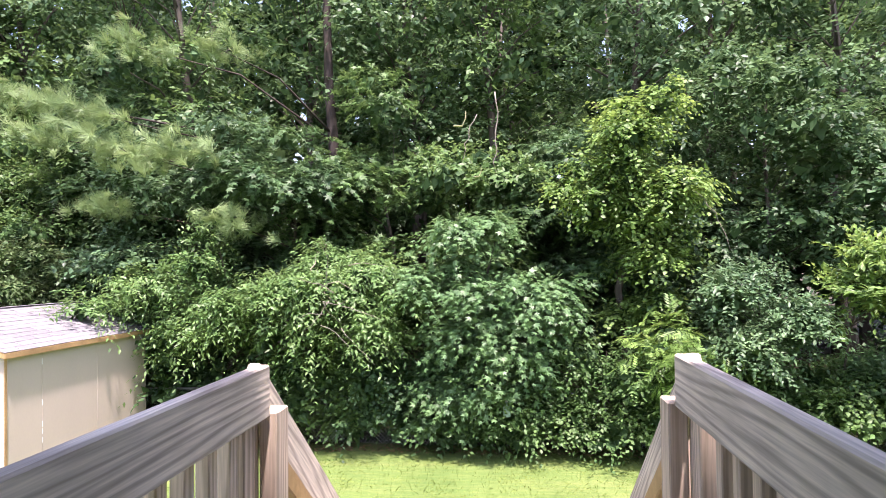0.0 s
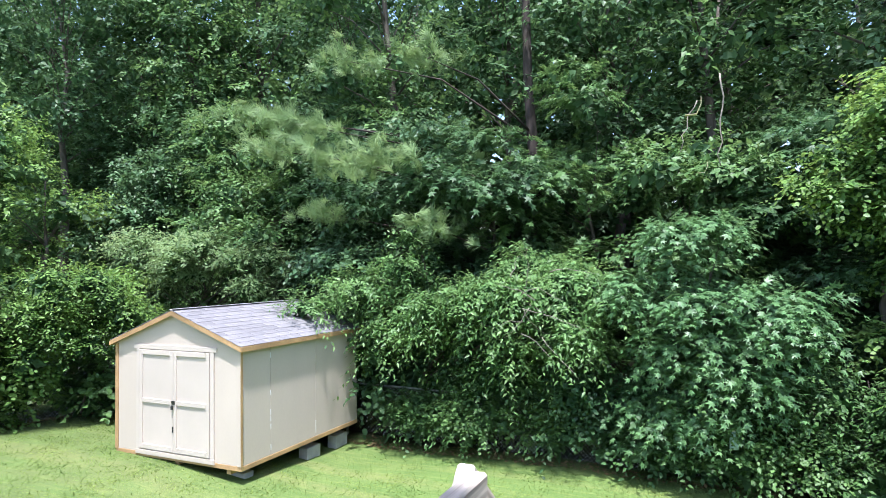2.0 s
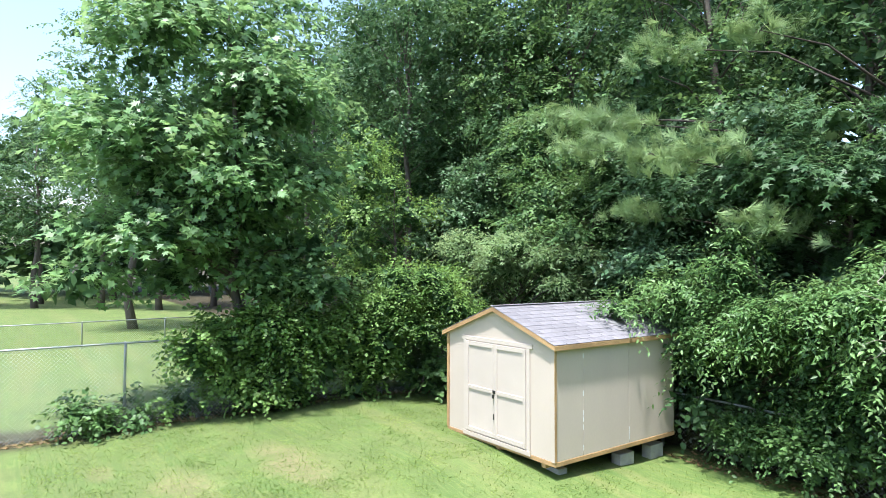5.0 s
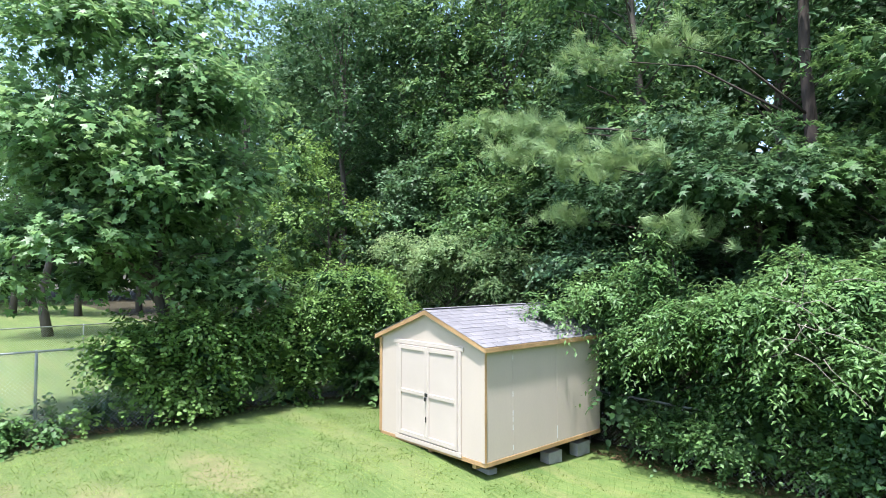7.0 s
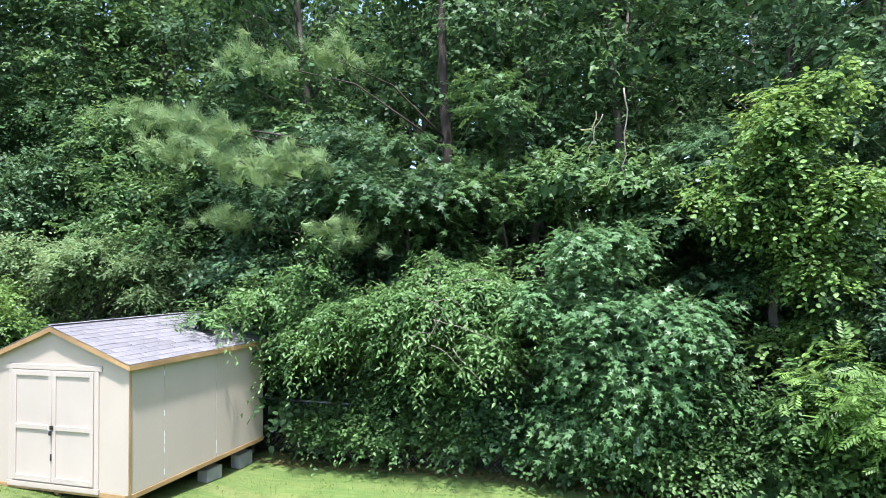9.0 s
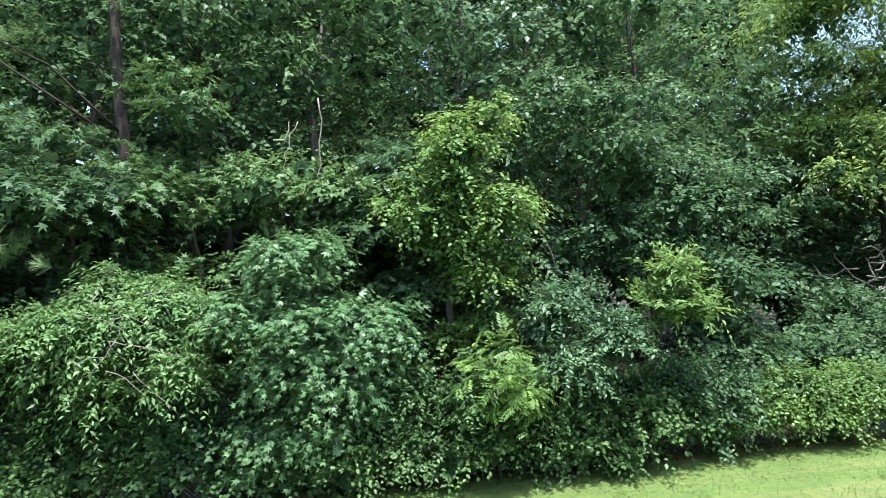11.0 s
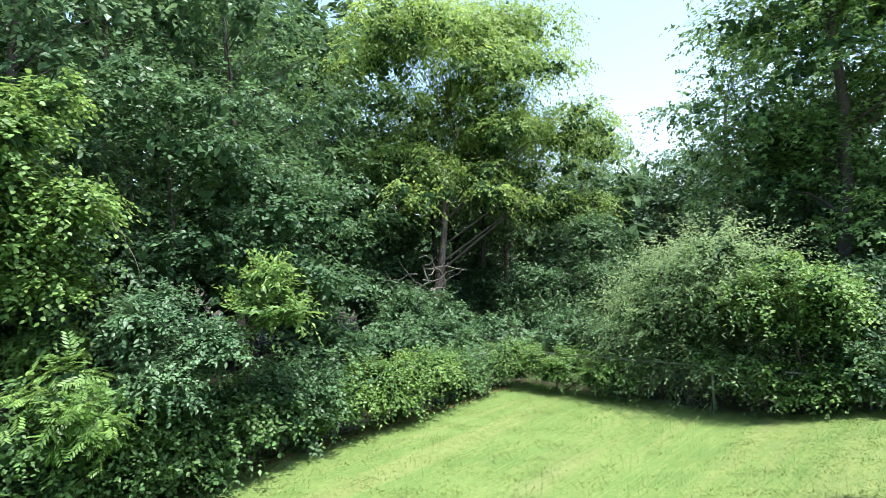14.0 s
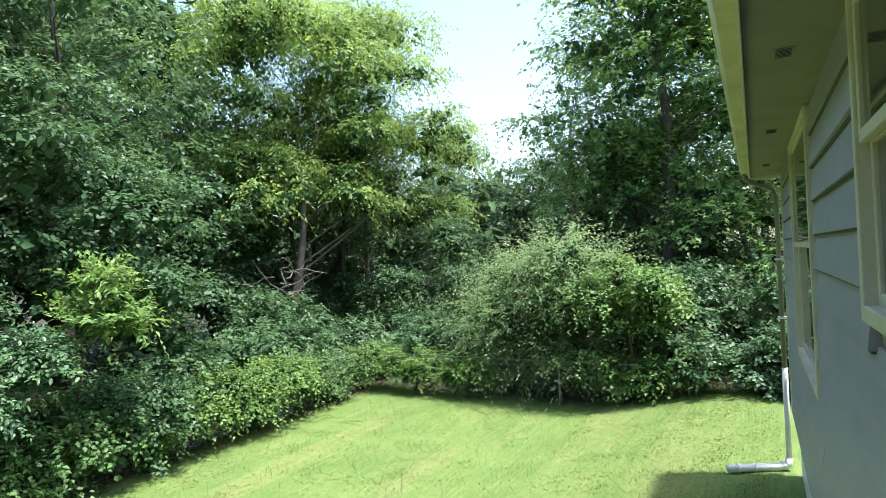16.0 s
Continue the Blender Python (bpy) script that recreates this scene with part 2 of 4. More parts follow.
    # drier grass towards the left, with soft tree shade mixed into its colour
    worn_shade = op("MULTIPLY", ramp(sep.outputs["X"], -4.0, -8.5, 0.0, 0.5), ramp(noise_at(2.6, 5), 0.35, 0.6, 0.4, 1.0))
    grass = blend(worn_shade, grass, (0.098, 0.112, 0.046))
    wob = op("MULTIPLY", op("SUBTRACT", noise_at(1.3, 4), 0.5), 1.0)
    back = ramp(op("ADD", sep.outputs["Y"], wob), 11.2, 11.5)
    side = ramp(op("ADD", sep.outputs["X"], wob), 15.0, 15.3)
    litter = op("MAXIMUM", back, side)
    left = op("MULTIPLY", ramp(op("ADD", sep.outputs["X"], wob), -11.9, -12.4), ramp(op("ADD", sep.outputs["X"], wob), -13.8, -13.3))
    litter = op("MAXIMUM", litter, op("MULTIPLY", left, 0.85))
    earth = blend(ramp(noise_at(9.0), 0.35, 0.65), (0.030, 0.028, 0.016), (0.062, 0.052, 0.030))
    links.new(blend(litter, grass, earth), bsdf.inputs["Base Color"])
    b = nodes.new("ShaderNodeBump")
    b.inputs["Strength"].default_value = 0.7
    b.inputs["Distance"].default_value = 0.012
    links.new(noise_at(46.0, 4), b.inputs["Height"])
    links.new(b.outputs[0], bsdf.inputs["Normal"])
    return m


LAWN = ground_material()
BLADE = leaf_material("grass_blade", (0.108, 0.185, 0.040), (0.185, 0.250, 0.064), 0.7, 0.45, 0.3, 1.2, 0.2)

# ---- building helpers ----


def finish(name, bm, mat, parent=None, label="", smooth=False):
    me = bpy.data.meshes.new(name)
    bm.to_mesh(me)
    bm.free()
    if smooth:
        me.polygons.foreach_set("use_smooth", [True] * len(me.polygons))
    me.materials.append(mat)
    ob = new(name, me)
    if parent:
        ob.parent = parent
    if label:
        tagged(ob, label)
    return ob


def part(name, bm, mat, parent, label="", smooth=False):
    return finish(name, bm, mat, parent, label, smooth)


def thing(name, label, category, group="", kind="", at=(0, 0, 0), turn=0):
    ob = new(name)
    ob.matrix_world = pose(*at, 0, 0, turn)
    return tagged(ob, label, category, group, kind)


def add_box(bm, lo, hi, bevel=0.0):
    ret = bmesh.ops.create_cube(bm, size=1)
    vs = ret["verts"]
    for v in vs:
        v.co = Vector([lo[i] + (v.co[i] + 0.5) * (hi[i] - lo[i]) for i in range(3)])
    if bevel:
        es = list({e for v in vs for e in v.link_edges})
        bmesh.ops.bevel(bm, geom=es, offset=bevel, segments=1, affect="EDGES", profile=0.5)
    return vs


def box(lo, hi, bevel=0.0):
    bm = bmesh.new()
    add_box(bm, lo, hi, bevel)
    return bm


def beam(p, q, w, h, bevel=0.004):
    """A board from p to q, w wide across and h high."""
    p, q = Vector(p), Vector(q)
    bm = box((-w / 2, 0, -h / 2), (w / 2, (q - p).length, h / 2), bevel)
    d = (q - p).normalized()
    side = d.cross(Vector((0, 0, 1)))
    side = side.normalized() if side.length > 1e-4 else Vector((1, 0, 0))
    up = side.cross(d)
    m = Matrix((side, d, up)).transposed().to_4x4()
    m.translation = p
    bmesh.ops.transform(bm, matrix=m, verts=bm.verts)
    return bm


def prism(outline, y0, y1):
    """An outline in x, z pushed from y0 to y1."""
    bm = bmesh.new()
    a = [bm.verts.new((x, y0, z)) for x, z in outline]
    b = [bm.verts.new((x, y1, z)) for x, z in outline]
    bm.faces.new(a)
    bm.faces.new(b[::-1])
    for i in range(len(a)):
        j = (i + 1) % len(a)
        bm.faces.new((a[j], a[i], b[i], b[j]))
    bmesh.ops.recalc_face_normals(bm, faces=bm.faces)
    return bm


def add_tube(bm, pts, radii, sides=6):
    rings = []
    for i, p in enumerate(pts):
        p = Vector(p)
        d = (Vector(pts[min(i + 1, len(pts) - 1)]) - Vector(pts[max(i - 1, 0)])).normalized()
        s = d.cross(Vector((0.31, 0.87, 0.39))).normalized()
        u = s.cross(d)
        rings.append([bm.verts.new(p + radii[i] * (math.cos(a) * s + math.sin(a) * u)) for a in [2 * math.pi * k / sides for k in range(sides)]])
    for r, q in zip(rings, rings[1:]):
        for k in range(sides):
            bm.faces.new((r[k], r[(k + 1) % sides], q[(k + 1) % sides], q[k]))
    bm.faces.new(rings[0][::-1])
    bm.faces.new(rings[-1])


# ---- foliage ----
OVAL = (np.array([(0, 0, 0), (0.24, 0.28, 0.05), (0.22, 0.66, 0.04), (0, 1, -0.06), (-0.22, 0.66, 0.04), (-0.24, 0.28, 0.05)]), [(0, 1, 2, 3), (0, 3, 4, 5)])
ROUND = (np.array([(0, 0, 0), (0.36, 0.22, 0.05), (0.34, 0.62, 0.04), (0, 1, -0.06), (-0.34, 0.62, 0.04), (-0.36, 0.22, 0.05)]), [(0, 1, 2, 3), (0, 3, 4, 5)])
LANCE_WIDE = (np.array([(0, 0, 0), (0.21, 0.4, 0.05), (0, 1, -0.12), (-0.21, 0.4, 0.05)]), [(0, 1, 2), (0, 2, 3)])
DIAMOND = (np.array([(0, 0, 0), (0.32, 0.45, 0.08), (0, 1, -0.06), (-0.32, 0.45, 0.08)]), [(0, 1, 2), (0, 2, 3)])
STAR = (np.array([(0, 0, 0), (0.5, 0.02, -0.03), (0.27, 0.3, 0.03), (0.52, 0.62, -0.03), (0.17, 0.55, 0.02), (0, 1, -0.06), (-0.17, 0.55, 0.02), (-0.52, 0.62, -0.03), (-0.27, 0.3, 0.03), (-0.5, 0.02, -0.03)]),
        [(0, 1, 2), (0, 2, 3, 4), (0, 4, 5, 6), (0, 6, 7, 8), (0, 8, 9)])

KITE = (np.array([(0, 0, 0), (0.33, 0.42, 0.09), (0, 1, -0.06), (-0.33, 0.42, 0.09)]), [(0, 1, 2), (0, 2, 3)])
STAR_FAR = (np.array([(0, 0, 0), (0.52, 0.36, -0.04), (0.17, 0.45, 0.04), (0, 1, -0.06), (-0.17, 0.45, 0.04), (-0.52, 0.36, -0.04)]), [(0, 1, 2), (0, 2, 3, 4), (0, 4, 5)])


LOBES = []
for lobe, reach in ((-1.75, 0.55), (-0.85, 0.85), (0.0, 1.0), (0.85, 0.85), (1.75, 0.55)):
    dx, dy = math.sin(lobe), math.cos(lobe)
    LOBES += [(-dy * 0.19, 0.12 + dx * 0.19, 0.03), (dx * reach, 0.12 + dy * reach * 0.88, -0.07), (dy * 0.19, 0.12 - dx * 0.19, 0.03)]
STAR5 = (np.array(LOBES), [(3 * n, 3 * n + 2, 3 * n + 1) for n in range(5)])


def frond(pairs):
    """A feather leaf: narrow leaflets in pairs along a drooping stalk."""
    vs, fs = [], []
    for i in range(pairs):
        s = 0.12 + 0.88 * i / pairs
        size = 0.42 * (1 - 0.5 * abs(s - 0.5))
        for side in (1, -1):
            o, d = np.array((0, s, -0.25 * s * s)), np.array((side * 0.72, 0.62, -0.3))
            w = np.array((side * 0.3, -0.36, 0.0))
            k = len(vs)
            vs += [o, o + 0.45 * size * d + 0.36 * size * w, o + size * d, o + 0.45 * size * d - 0.36 * size * w]
            fs += [(k, k + 1, k + 2), (k, k + 2, k + 3)]
    return np.array(vs), fs


def tuft(count):
    """A brush of long needles round the end of a twig."""
    g = np.random.default_rng(5)
    vs, fs = [], []
    for _ in range(count):
        a, t, o = g.uniform(0, 6.283), g.uniform(0.25, 1.1), g.uniform(-0.5, 0.15)
        d = np.array((math.cos(a) * math.sin(t), math.cos(t), math.sin(a) * math.sin(t)))
        w = np.cross(d, (0.3, 0.5, 0.8))
        w *= 0.02 / np.linalg.norm(w)
        b = np.array((0, o, 0))
        k = len(vs)
        vs += [b - w, b + w, b + d * g.uniform(0.75, 1.0) + np.array((0, 0, -0.08))]
        fs += [(k, k + 1, k + 2)]
    return np.array(vs), fs


FROND, TUFT = frond(5), tuft(60)


def unit(v):
    return v / np.maximum(np.linalg.norm(v, axis=1, keepdims=True), 1e-6)


def leaf_mesh(name, place, axis, normal, size, template, mat, parent=None):
    verts, faces = template
    n, k = len(place), len(verts)
    d = unit(axis)
    x = unit(np.cross(d, normal))
    z = np.cross(x, d)
    co = place[:, None, :] + size[:, None, None] * (verts[None, :, 0, None] * x[:, None] + verts[None, :, 1, None] * d[:, None] + verts[None, :, 2, None] * z[:, None])
    loops = np.concatenate([np.array(f) for f in faces])
    lens = np.array([len(f) for f in faces])
    all_loops = (loops[None, :] + k * np.arange(n)[:, None]).ravel()
    counts = np.tile(lens, n)
    starts = np.concatenate([[0], np.cumsum(counts)[:-1]])
    me = bpy.data.meshes.new(name)
    me.vertices.add(n * k)
    me.vertices.foreach_set("co", co.astype(np.float32).ravel())
    me.loops.add(len(all_loops))
    me.loops.foreach_set("vertex_index", all_loops.astype(np.int32))
    me.polygons.add(len(counts))
    me.polygons.foreach_set("loop_start", starts.astype(np.int32))
    me.update(calc_edges=True)
    me.validate()
    me.materials.append(mat)
    ob = new(name, me)
    if parent:
        ob.parent = parent
    return ob


def sprays(g, centres, radii, leaves, size, length=0.45, per=9, droop=0.35, shell=0.35, spread=0.9, up=0.9):
    """Leaves set along short twigs that spring from the outside of ellipsoid clumps."""
    centres, radii = np.asarray(centres, float), np.asarray(radii, float)
    area = (radii[:, 0] * radii[:, 1] + radii[:, 0] * radii[:, 2] + radii[:, 1] * radii[:, 2])
    count = max(1, leaves // per)
    pick = g.choice(len(centres), count, p=area / area.sum())
    u = g.normal(size=(count, 3))
    u[:, 2] = np.where(u[:, 2] < -0.25, -u[:, 2], u[:, 2])
    u = unit(u)
    root = centres[pick] + radii[pick] * u * g.uniform(1 - shell, 1.0, (count, 1))
    way = unit(u * 0.9 + g.normal(size=(count, 3)) * 0.55 + np.array((0, 0, -droop * 0.4)))
    ln = length * g.uniform(0.6, 1.35, count)
    s = (np.arange(per) + 0.5) / per
    pos = root[:, None] + way[:, None] * (ln[:, None] * s[None])[..., None]
    pos[..., 2] -= droop * ln[:, None] * s[None] ** 2
    side = unit(np.cross(way, g.normal(size=(count, 3)) * 0.4 + np.array((0, 0, 1.0))))
    flip = np.where(np.arange(per) % 2 == 0, 1.0, -1.0)
    ax = way[:, None] * 0.7 + side[:, None] * (flip[None, :, None] * spread) + g.normal(size=(count, per, 3)) * 0.25
    ax[..., 2] -= droop
    nm = u[:, None] * 0.65 + np.array((0, 0, up)) + g.normal(size=(count, 1, 3)) * 0.28 + g.normal(size=(count, per, 3)) * 0.22
    pos = pos + g.normal(size=pos.shape) * 0.02
    sz = size * g.uniform(0.65, 1.25, (count, per))
    return pos.reshape(-1, 3), unit(ax.reshape(-1, 3)), unit(nm.reshape(-1, 3)), sz.ravel()


def clumps_in(g, centre, radii, n, small=(0.28, 0.42)):
    """n uneven clumps that fill the outside of a crown."""
    u = unit(g.normal(size=(n, 3)))
    c = np.asarray(centre) + np.asarray(radii) * u * g.uniform(0.5, 0.9, (n, 1))
    r = np.asarray(radii).mean() * g.uniform(*small, (n, 1)) * np.array((1.25, 1.25, 0.50)) * g.uniform(0.8, 1.2, (n, 3))
    return c, r


def wood(g, name, base, top, radius, ends, mat, parent, label="", sides=7, lean=0.15, limb=0.35):
    """Tapered trunk from base to top with curved limbs to the given ends."""
    bm = bmesh.new()
    base, top = Vector(base), Vector(top)
    pts, rad = [], []
    for i in range(7):
        f = i / 6
        p = base.lerp(top, f)
        if 0 < i < 6:
            p += Vector((g.normal() * lean, g.normal() * lean, 0))
        pts.append(p)
        rad.append(radius * (1.25 if i == 0 else 1 - 0.8 * f))
    add_tube(bm, pts, rad, sides)
    for e in ends:
        e = Vector(e)
        f = min(0.95, max(0.12, (e.z - base.z - 0.35 * (e - base.lerp(top, 0.5)).length) / max(0.5, top.z - base.z)))
        k = f * 6
        i = min(5, int(k))
        s = pts[i].lerp(pts[i + 1], k - i)
        r = max(0.008, radius * (1 - 0.8 * f) * limb)
        mid = s.lerp(e, 0.5) + Vector((g.normal() * 0.12, g.normal() * 0.12, 0.12 * (e - s).length))
        add_tube(bm, [s, s.lerp(mid, 0.55), mid, mid.lerp(e, 0.6), e], [r, r * 0.8, r * 0.62, r * 0.4, r * 0.15], 5)
    return part(name, bm, mat, parent, label, True)


def plant(seed, name, label, category, base, top, radius, clumps, leaves, size, template, mat, bark=None, group="", **kw):
    """A tree or shrub: trunk with limbs, and a crown of single leaves in clumps."""
    g = np.random.default_rng(seed)
    ob = thing(name, label, category, group, at=base)
    back = -np.array(base)
    c = np.concatenate([np.asarray(k[0]).reshape(-1, 3) for k in clumps]) + back
    r = np.concatenate([np.asarray(k[1]).reshape(-1, 3) for k in clumps])
    rel = Vector(top) - Vector(base)
    limbs = c[:: max(1, len(c) // 16)]
    wood(g, "trunk", (0, 0, -0.1), rel, radius, limbs, bark or BARK, ob)
    pos, ax, nm, sz = sprays(g, c, r, leaves, size, **kw)
    leaf_mesh("crown", pos, ax, nm, sz, template, mat, ob)
    # leaves inside the clumps close the crown; their shade is painted as darker green
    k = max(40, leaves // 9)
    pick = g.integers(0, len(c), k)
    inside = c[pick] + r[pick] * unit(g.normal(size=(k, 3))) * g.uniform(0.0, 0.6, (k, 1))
    leaf_mesh("inner_leaves", inside, unit(g.normal(size=(k, 3))), unit(g.normal(size=(k, 3)) + np.array((0, -0.6, 0.3))), np.minimum(r[pick].mean(1) * 0.8, 0.34) * g.uniform(0.6, 1.0, k), KITE, LEAF_SHADED, ob)
    return ob

# ---- ground ----


def ground_height(x, y):
    """Level yard that rises to the house."""
    rise = max(0.0, min(1.0, (5.5 - y) / 4.6)) * max(0.0, min(1.0, (x + 9) / 8))
    rise = rise * rise * (3 - 2 * rise)
    bumps = 0.03 * noise.noise(Vector((x * 0.35, y * 0.35, 0))) + 0.015 * noise.noise(Vector((x * 1.3, y * 1.3, 2)))
    left = max(0.0, min(1.0, (-5.4 - x) / 2.4)) * max(0.0, min(1.0, (11.2 - y) / 3.6))
    dip = 0.14 * math.exp(-((x + 5.6) / 2.2) ** 2 - ((y - 10.4) / 1.6) ** 2)
    return -dip + 0.6 * rise + 0.25 * left * (1 - rise) + bumps


def build_ground():
    xs = [-2500, -600, -200, -90, -50] + [-34 + 0.5 * i for i in range(129)] + [45, 90, 200, 600, 2500]
    ys = [-2500, -600, -200, -60, -25, -12] + [-6 + 0.5 * i for i in range(65)] + [32, 45, 90, 200, 600, 2500]
    verts = [(x, y, ground_height(x, y) if abs(x) < 40 and -8 < y < 30 else 0.0) for y in ys for x in xs]
    w = len(xs)
    faces = [(j * w + i, j * w + i + 1, (j + 1) * w + i + 1, (j + 1) * w + i) for j in range(len(ys) - 1) for i in range(w - 1)]
    me = bpy.data.meshes.new("ground")
    me.from_pydata(verts, [], faces)
    me.polygons.foreach_set("use_smooth", [True] * len(faces))
    me.materials.append(LAWN)
    tagged(new("ground", me), "mown green lawn with dry streaks and bare earth", "lawn", kind="structure")


build_ground()

# ---- shed ----
SHED_W, SHED_D, SHED_H, SHED_R = 2.86, 3.28, 1.86, 0.52


def build_shed():
    shed = thing("shed", "cream painted wooden garden shed with grey shingle roof", "shed", at=(-9.036, 7.784, 0.303))
    shed.matrix_world = pose(-9.036, 7.784, 0.303, -0.33, -1.1, -0.15)   # it has settled out of level
    w, d, h, r = SHED_W, SHED_D, SHED_H, SHED_R
    gable = [(0, 0), (w, 0), (w, h), (w / 2, h + r), (0, h)]
    part("front_wall", prism(gable, 0, 0.05), PAINT_CREAM, shed)
    part("back_wall", prism(gable, d - 0.05, d), PAINT_CREAM, shed)
    for x0, y0, y1 in ((0, 0.05, d - 0.05),):
        part("side_wall", box((x0, y0, 0), (x0 + 0.05, y1, h)), PAINT_CREAM, shed)
    for y0, y1 in ((0.052, 0.68), (0.686, 1.9), (1.906, d - 0.052)):
        part("side_panel", box((w - 0.05, y0, 0.0), (w, y1, h), 0.003), PAINT_CREAM, shed, "cream painted wall sheet")
    for y, zs in ((0.683, (0.08, 0.42, 0.55, 0.66, 0.98, 1.6)), (1.903, (0.06, 0.12, 0.2))):
        for z in zs:
            part("joint_filler", box((w - 0.002, y - 0.007, z), (w + 0.003, y + 0.007, z + 0.09), 0.001), WHITE, shed, "white filler in the joint")
    # floor frame and skids
    part("floor_frame", box((-0.005, -0.006, -0.075), (w + 0.01, d + 0.005, -0.002), 0.004), TRIM_TAN, shed, "bare tan floor frame")
    for x in (0.25, w / 2 - 0.05, w - 0.35):
        part("skid", box((x, 0.05, -0.165), (x + 0.09, d - 0.05, -0.077), 0.004), TRIM_TAN, shed)
    # corner trim
    for x in (-0.012, w - 0.062):
        part("corner_trim", box((x, -0.018, -0.002), (x + 0.075, -0.001, h - 0.04), 0.003), TRIM_TAN if x < 0 else PAINT_CREAM, shed, "tan corner board")
    part("corner_trim", box((w + 0.001, -0.018, -0.002), (w + 0.016, 0.03, h - 0.04), 0.003), TRIM_TAN, shed, "tan corner board")
    part("corner_trim", box((-0.016, 0.0, -0.002), (-0.001, 0.05, h - 0.05), 0.003), TRIM_TAN, shed, "tan corner board")
    # roof deck, fascia, rake boards
    sl = r / (w / 2)
    over = 0.07
    for s in (-1, 1):
        xe = w / 2 + s * (w / 2 + over)
        ze = h + 0.005 - sl * over
        deck = [(w / 2, h + r + 0.005), (xe, ze), (xe, ze + 0.03), (w / 2, h + r + 0.035)]
        part("roof_deck", prism(deck if s > 0 else deck[::-1], -0.06, d + 0.004), TRIM_TAN, shed)
        part("rake_board", prism([(w / 2, h + r - 0.045), (xe, ze - 0.045), (xe, ze + 0.03), (w / 2, h + r + 0.032)], -0.085, -0.062), TRIM_TAN, shed, "tan painted rake board")
        part("rake_board", prism([(w / 2, h + r - 0.045), (xe, ze - 0.045), (xe, ze + 0.03), (w / 2, h + r + 0.032)], d + 0.005, d + 0.02), TRIM_TAN, shed)
        x0, x1 = sorted((xe + s * 0.002, xe + s * 0.02))
        part("fascia", box((x0, -0.085, ze - 0.05), (x1, d + 0.02, ze + 0.026), 0.003), TRIM_TAN, shed, "tan painted eave board")
    # double door
    x0, x1, z0, z1 = 0.62, 2.22, 0.07, 1.74
    xm = (x0 + x1) / 2
    for a, b, c, e in ((x0 - 0.09, z0 - 0.02, x0 - 0.012, z1 + 0.012), (x1 + 0.012, z0 - 0.02, x1 + 0.09, z1 + 0.012), (x0 - 0.15, z1 + 0.014, x1 + 0.15, z1 + 0.09)):
        part("door_trim", box((a, -0.024, b), (c, -0.001, e), 0.003), PAINT_DOOR, shed)
    part("sill_board", box((x0 - 0.1, -0.03, z0 - 0.10), (x1 + 0.1, -0.001, z0 - 0.022), 0.003), PAINT_CREAM, shed)
    for a, b in ((x0, xm - 0.004), (xm + 0.004, x1)):
        door = part("door", box((a, -0.014, z0), (b, -0.001, z1), 0.002), PAINT_DOOR, shed, "closed cream plywood door leaf")
        for lo, hi in (((a, z0), (a + 0.07, z1)), ((b - 0.07, z0), (b, z1)), ((a + 0.072, z1 - 0.08), (b - 0.072, z1)), ((a + 0.072, 0.85), (b - 0.072, 0.92)), ((a + 0.072, z0), (b - 0.072, z0 + 0.08))):
            part("door_rail", box((lo[0], -0.034, lo[1]), (hi[0], -0.0145, hi[1]), 0.003), PAINT_DOOR, door)
    hasp = part("hasp", box((xm - 0.03, -0.045, 0.86), (xm + 0.045, -0.036, 0.92), 0.003), BLACK, shed, "black iron hasp with padlock")
    part("padlock", box((xm - 0.02, -0.075, 0.78), (xm + 0.025, -0.047, 0.85), 0.008), BLACK, hasp)
    part("latch", box((xm - 0.016, -0.046, 0.40), (xm + 0.016, -0.036, 0.50), 0.004), BLACK, shed, "black slide latch")
    # shingles in overlapping courses, one mesh for all
    length = math.hypot(w / 2 + over, sl * (w / 2 + over)) + 0.02
    rows, cols = 11, 11
    run = d + 0.11
    ew, eh = run / cols, length / rows
    tabs = {}
    for share in (1.0, 0.5):
        bm = box((-ew * share / 2 + 0.003, 0, 0), (ew * share / 2 - 0.003, eh + 0.05, 0.007), 0.0015)
        tabs[share] = bpy.data.meshes.new("shingle")
        bm.to_mesh(tabs[share])
        bm.free()
        tabs[share].materials.append(SHINGLE)
    g = random.Random(4)
    for s in (-1, 1):
        slope = new("roof_slope")
        slope.parent = shed
        xe = w / 2 + s * (w / 2 + over + 0.015)
        ze = h + 0.005 - sl * (over + 0.015) + 0.034
        slope.matrix_local = pose(xe, d / 2 - 0.035, ze) @ pose(0, 0, 0, 0, 0, 90 * s) @ pose(0, 0, 0, math.degrees(math.atan(sl)), 0, 0)
        for i in range(rows):
            odd = i % 2
            for j in range(cols + odd):
                half = odd and j in (0, cols)
                x = -run / 2 + (j + 0.5 - 0.5 * odd) * ew + (0.25 * ew if half and j == 0 else -0.25 * ew if half else 0)
                o = new("shingle", tabs[0.5 if half else 1.0])
                o.parent = slope
                o.matrix_local = pose(x + g.uniform(-0.004, 0.004), i * eh + g.uniform(-0.004, 0.004), 0.004 + g.uniform(0, 0.003), -2.2 + g.uniform(-0.2, 0.6), 0, g.uniform(-0.3, 0.3))
    return shed


build_shed()


def concrete_block(x, y, z, hgt, w=0.2, d=0.4):
    t = thing("concrete_block", "grey concrete block set under the shed", "block", "shed blocks", at=(x, y, z))
    bm = box((-w / 2, -d / 2, 0), (w / 2, d / 2, hgt), 0.008)
    part("body", bm, BLOCK, t)


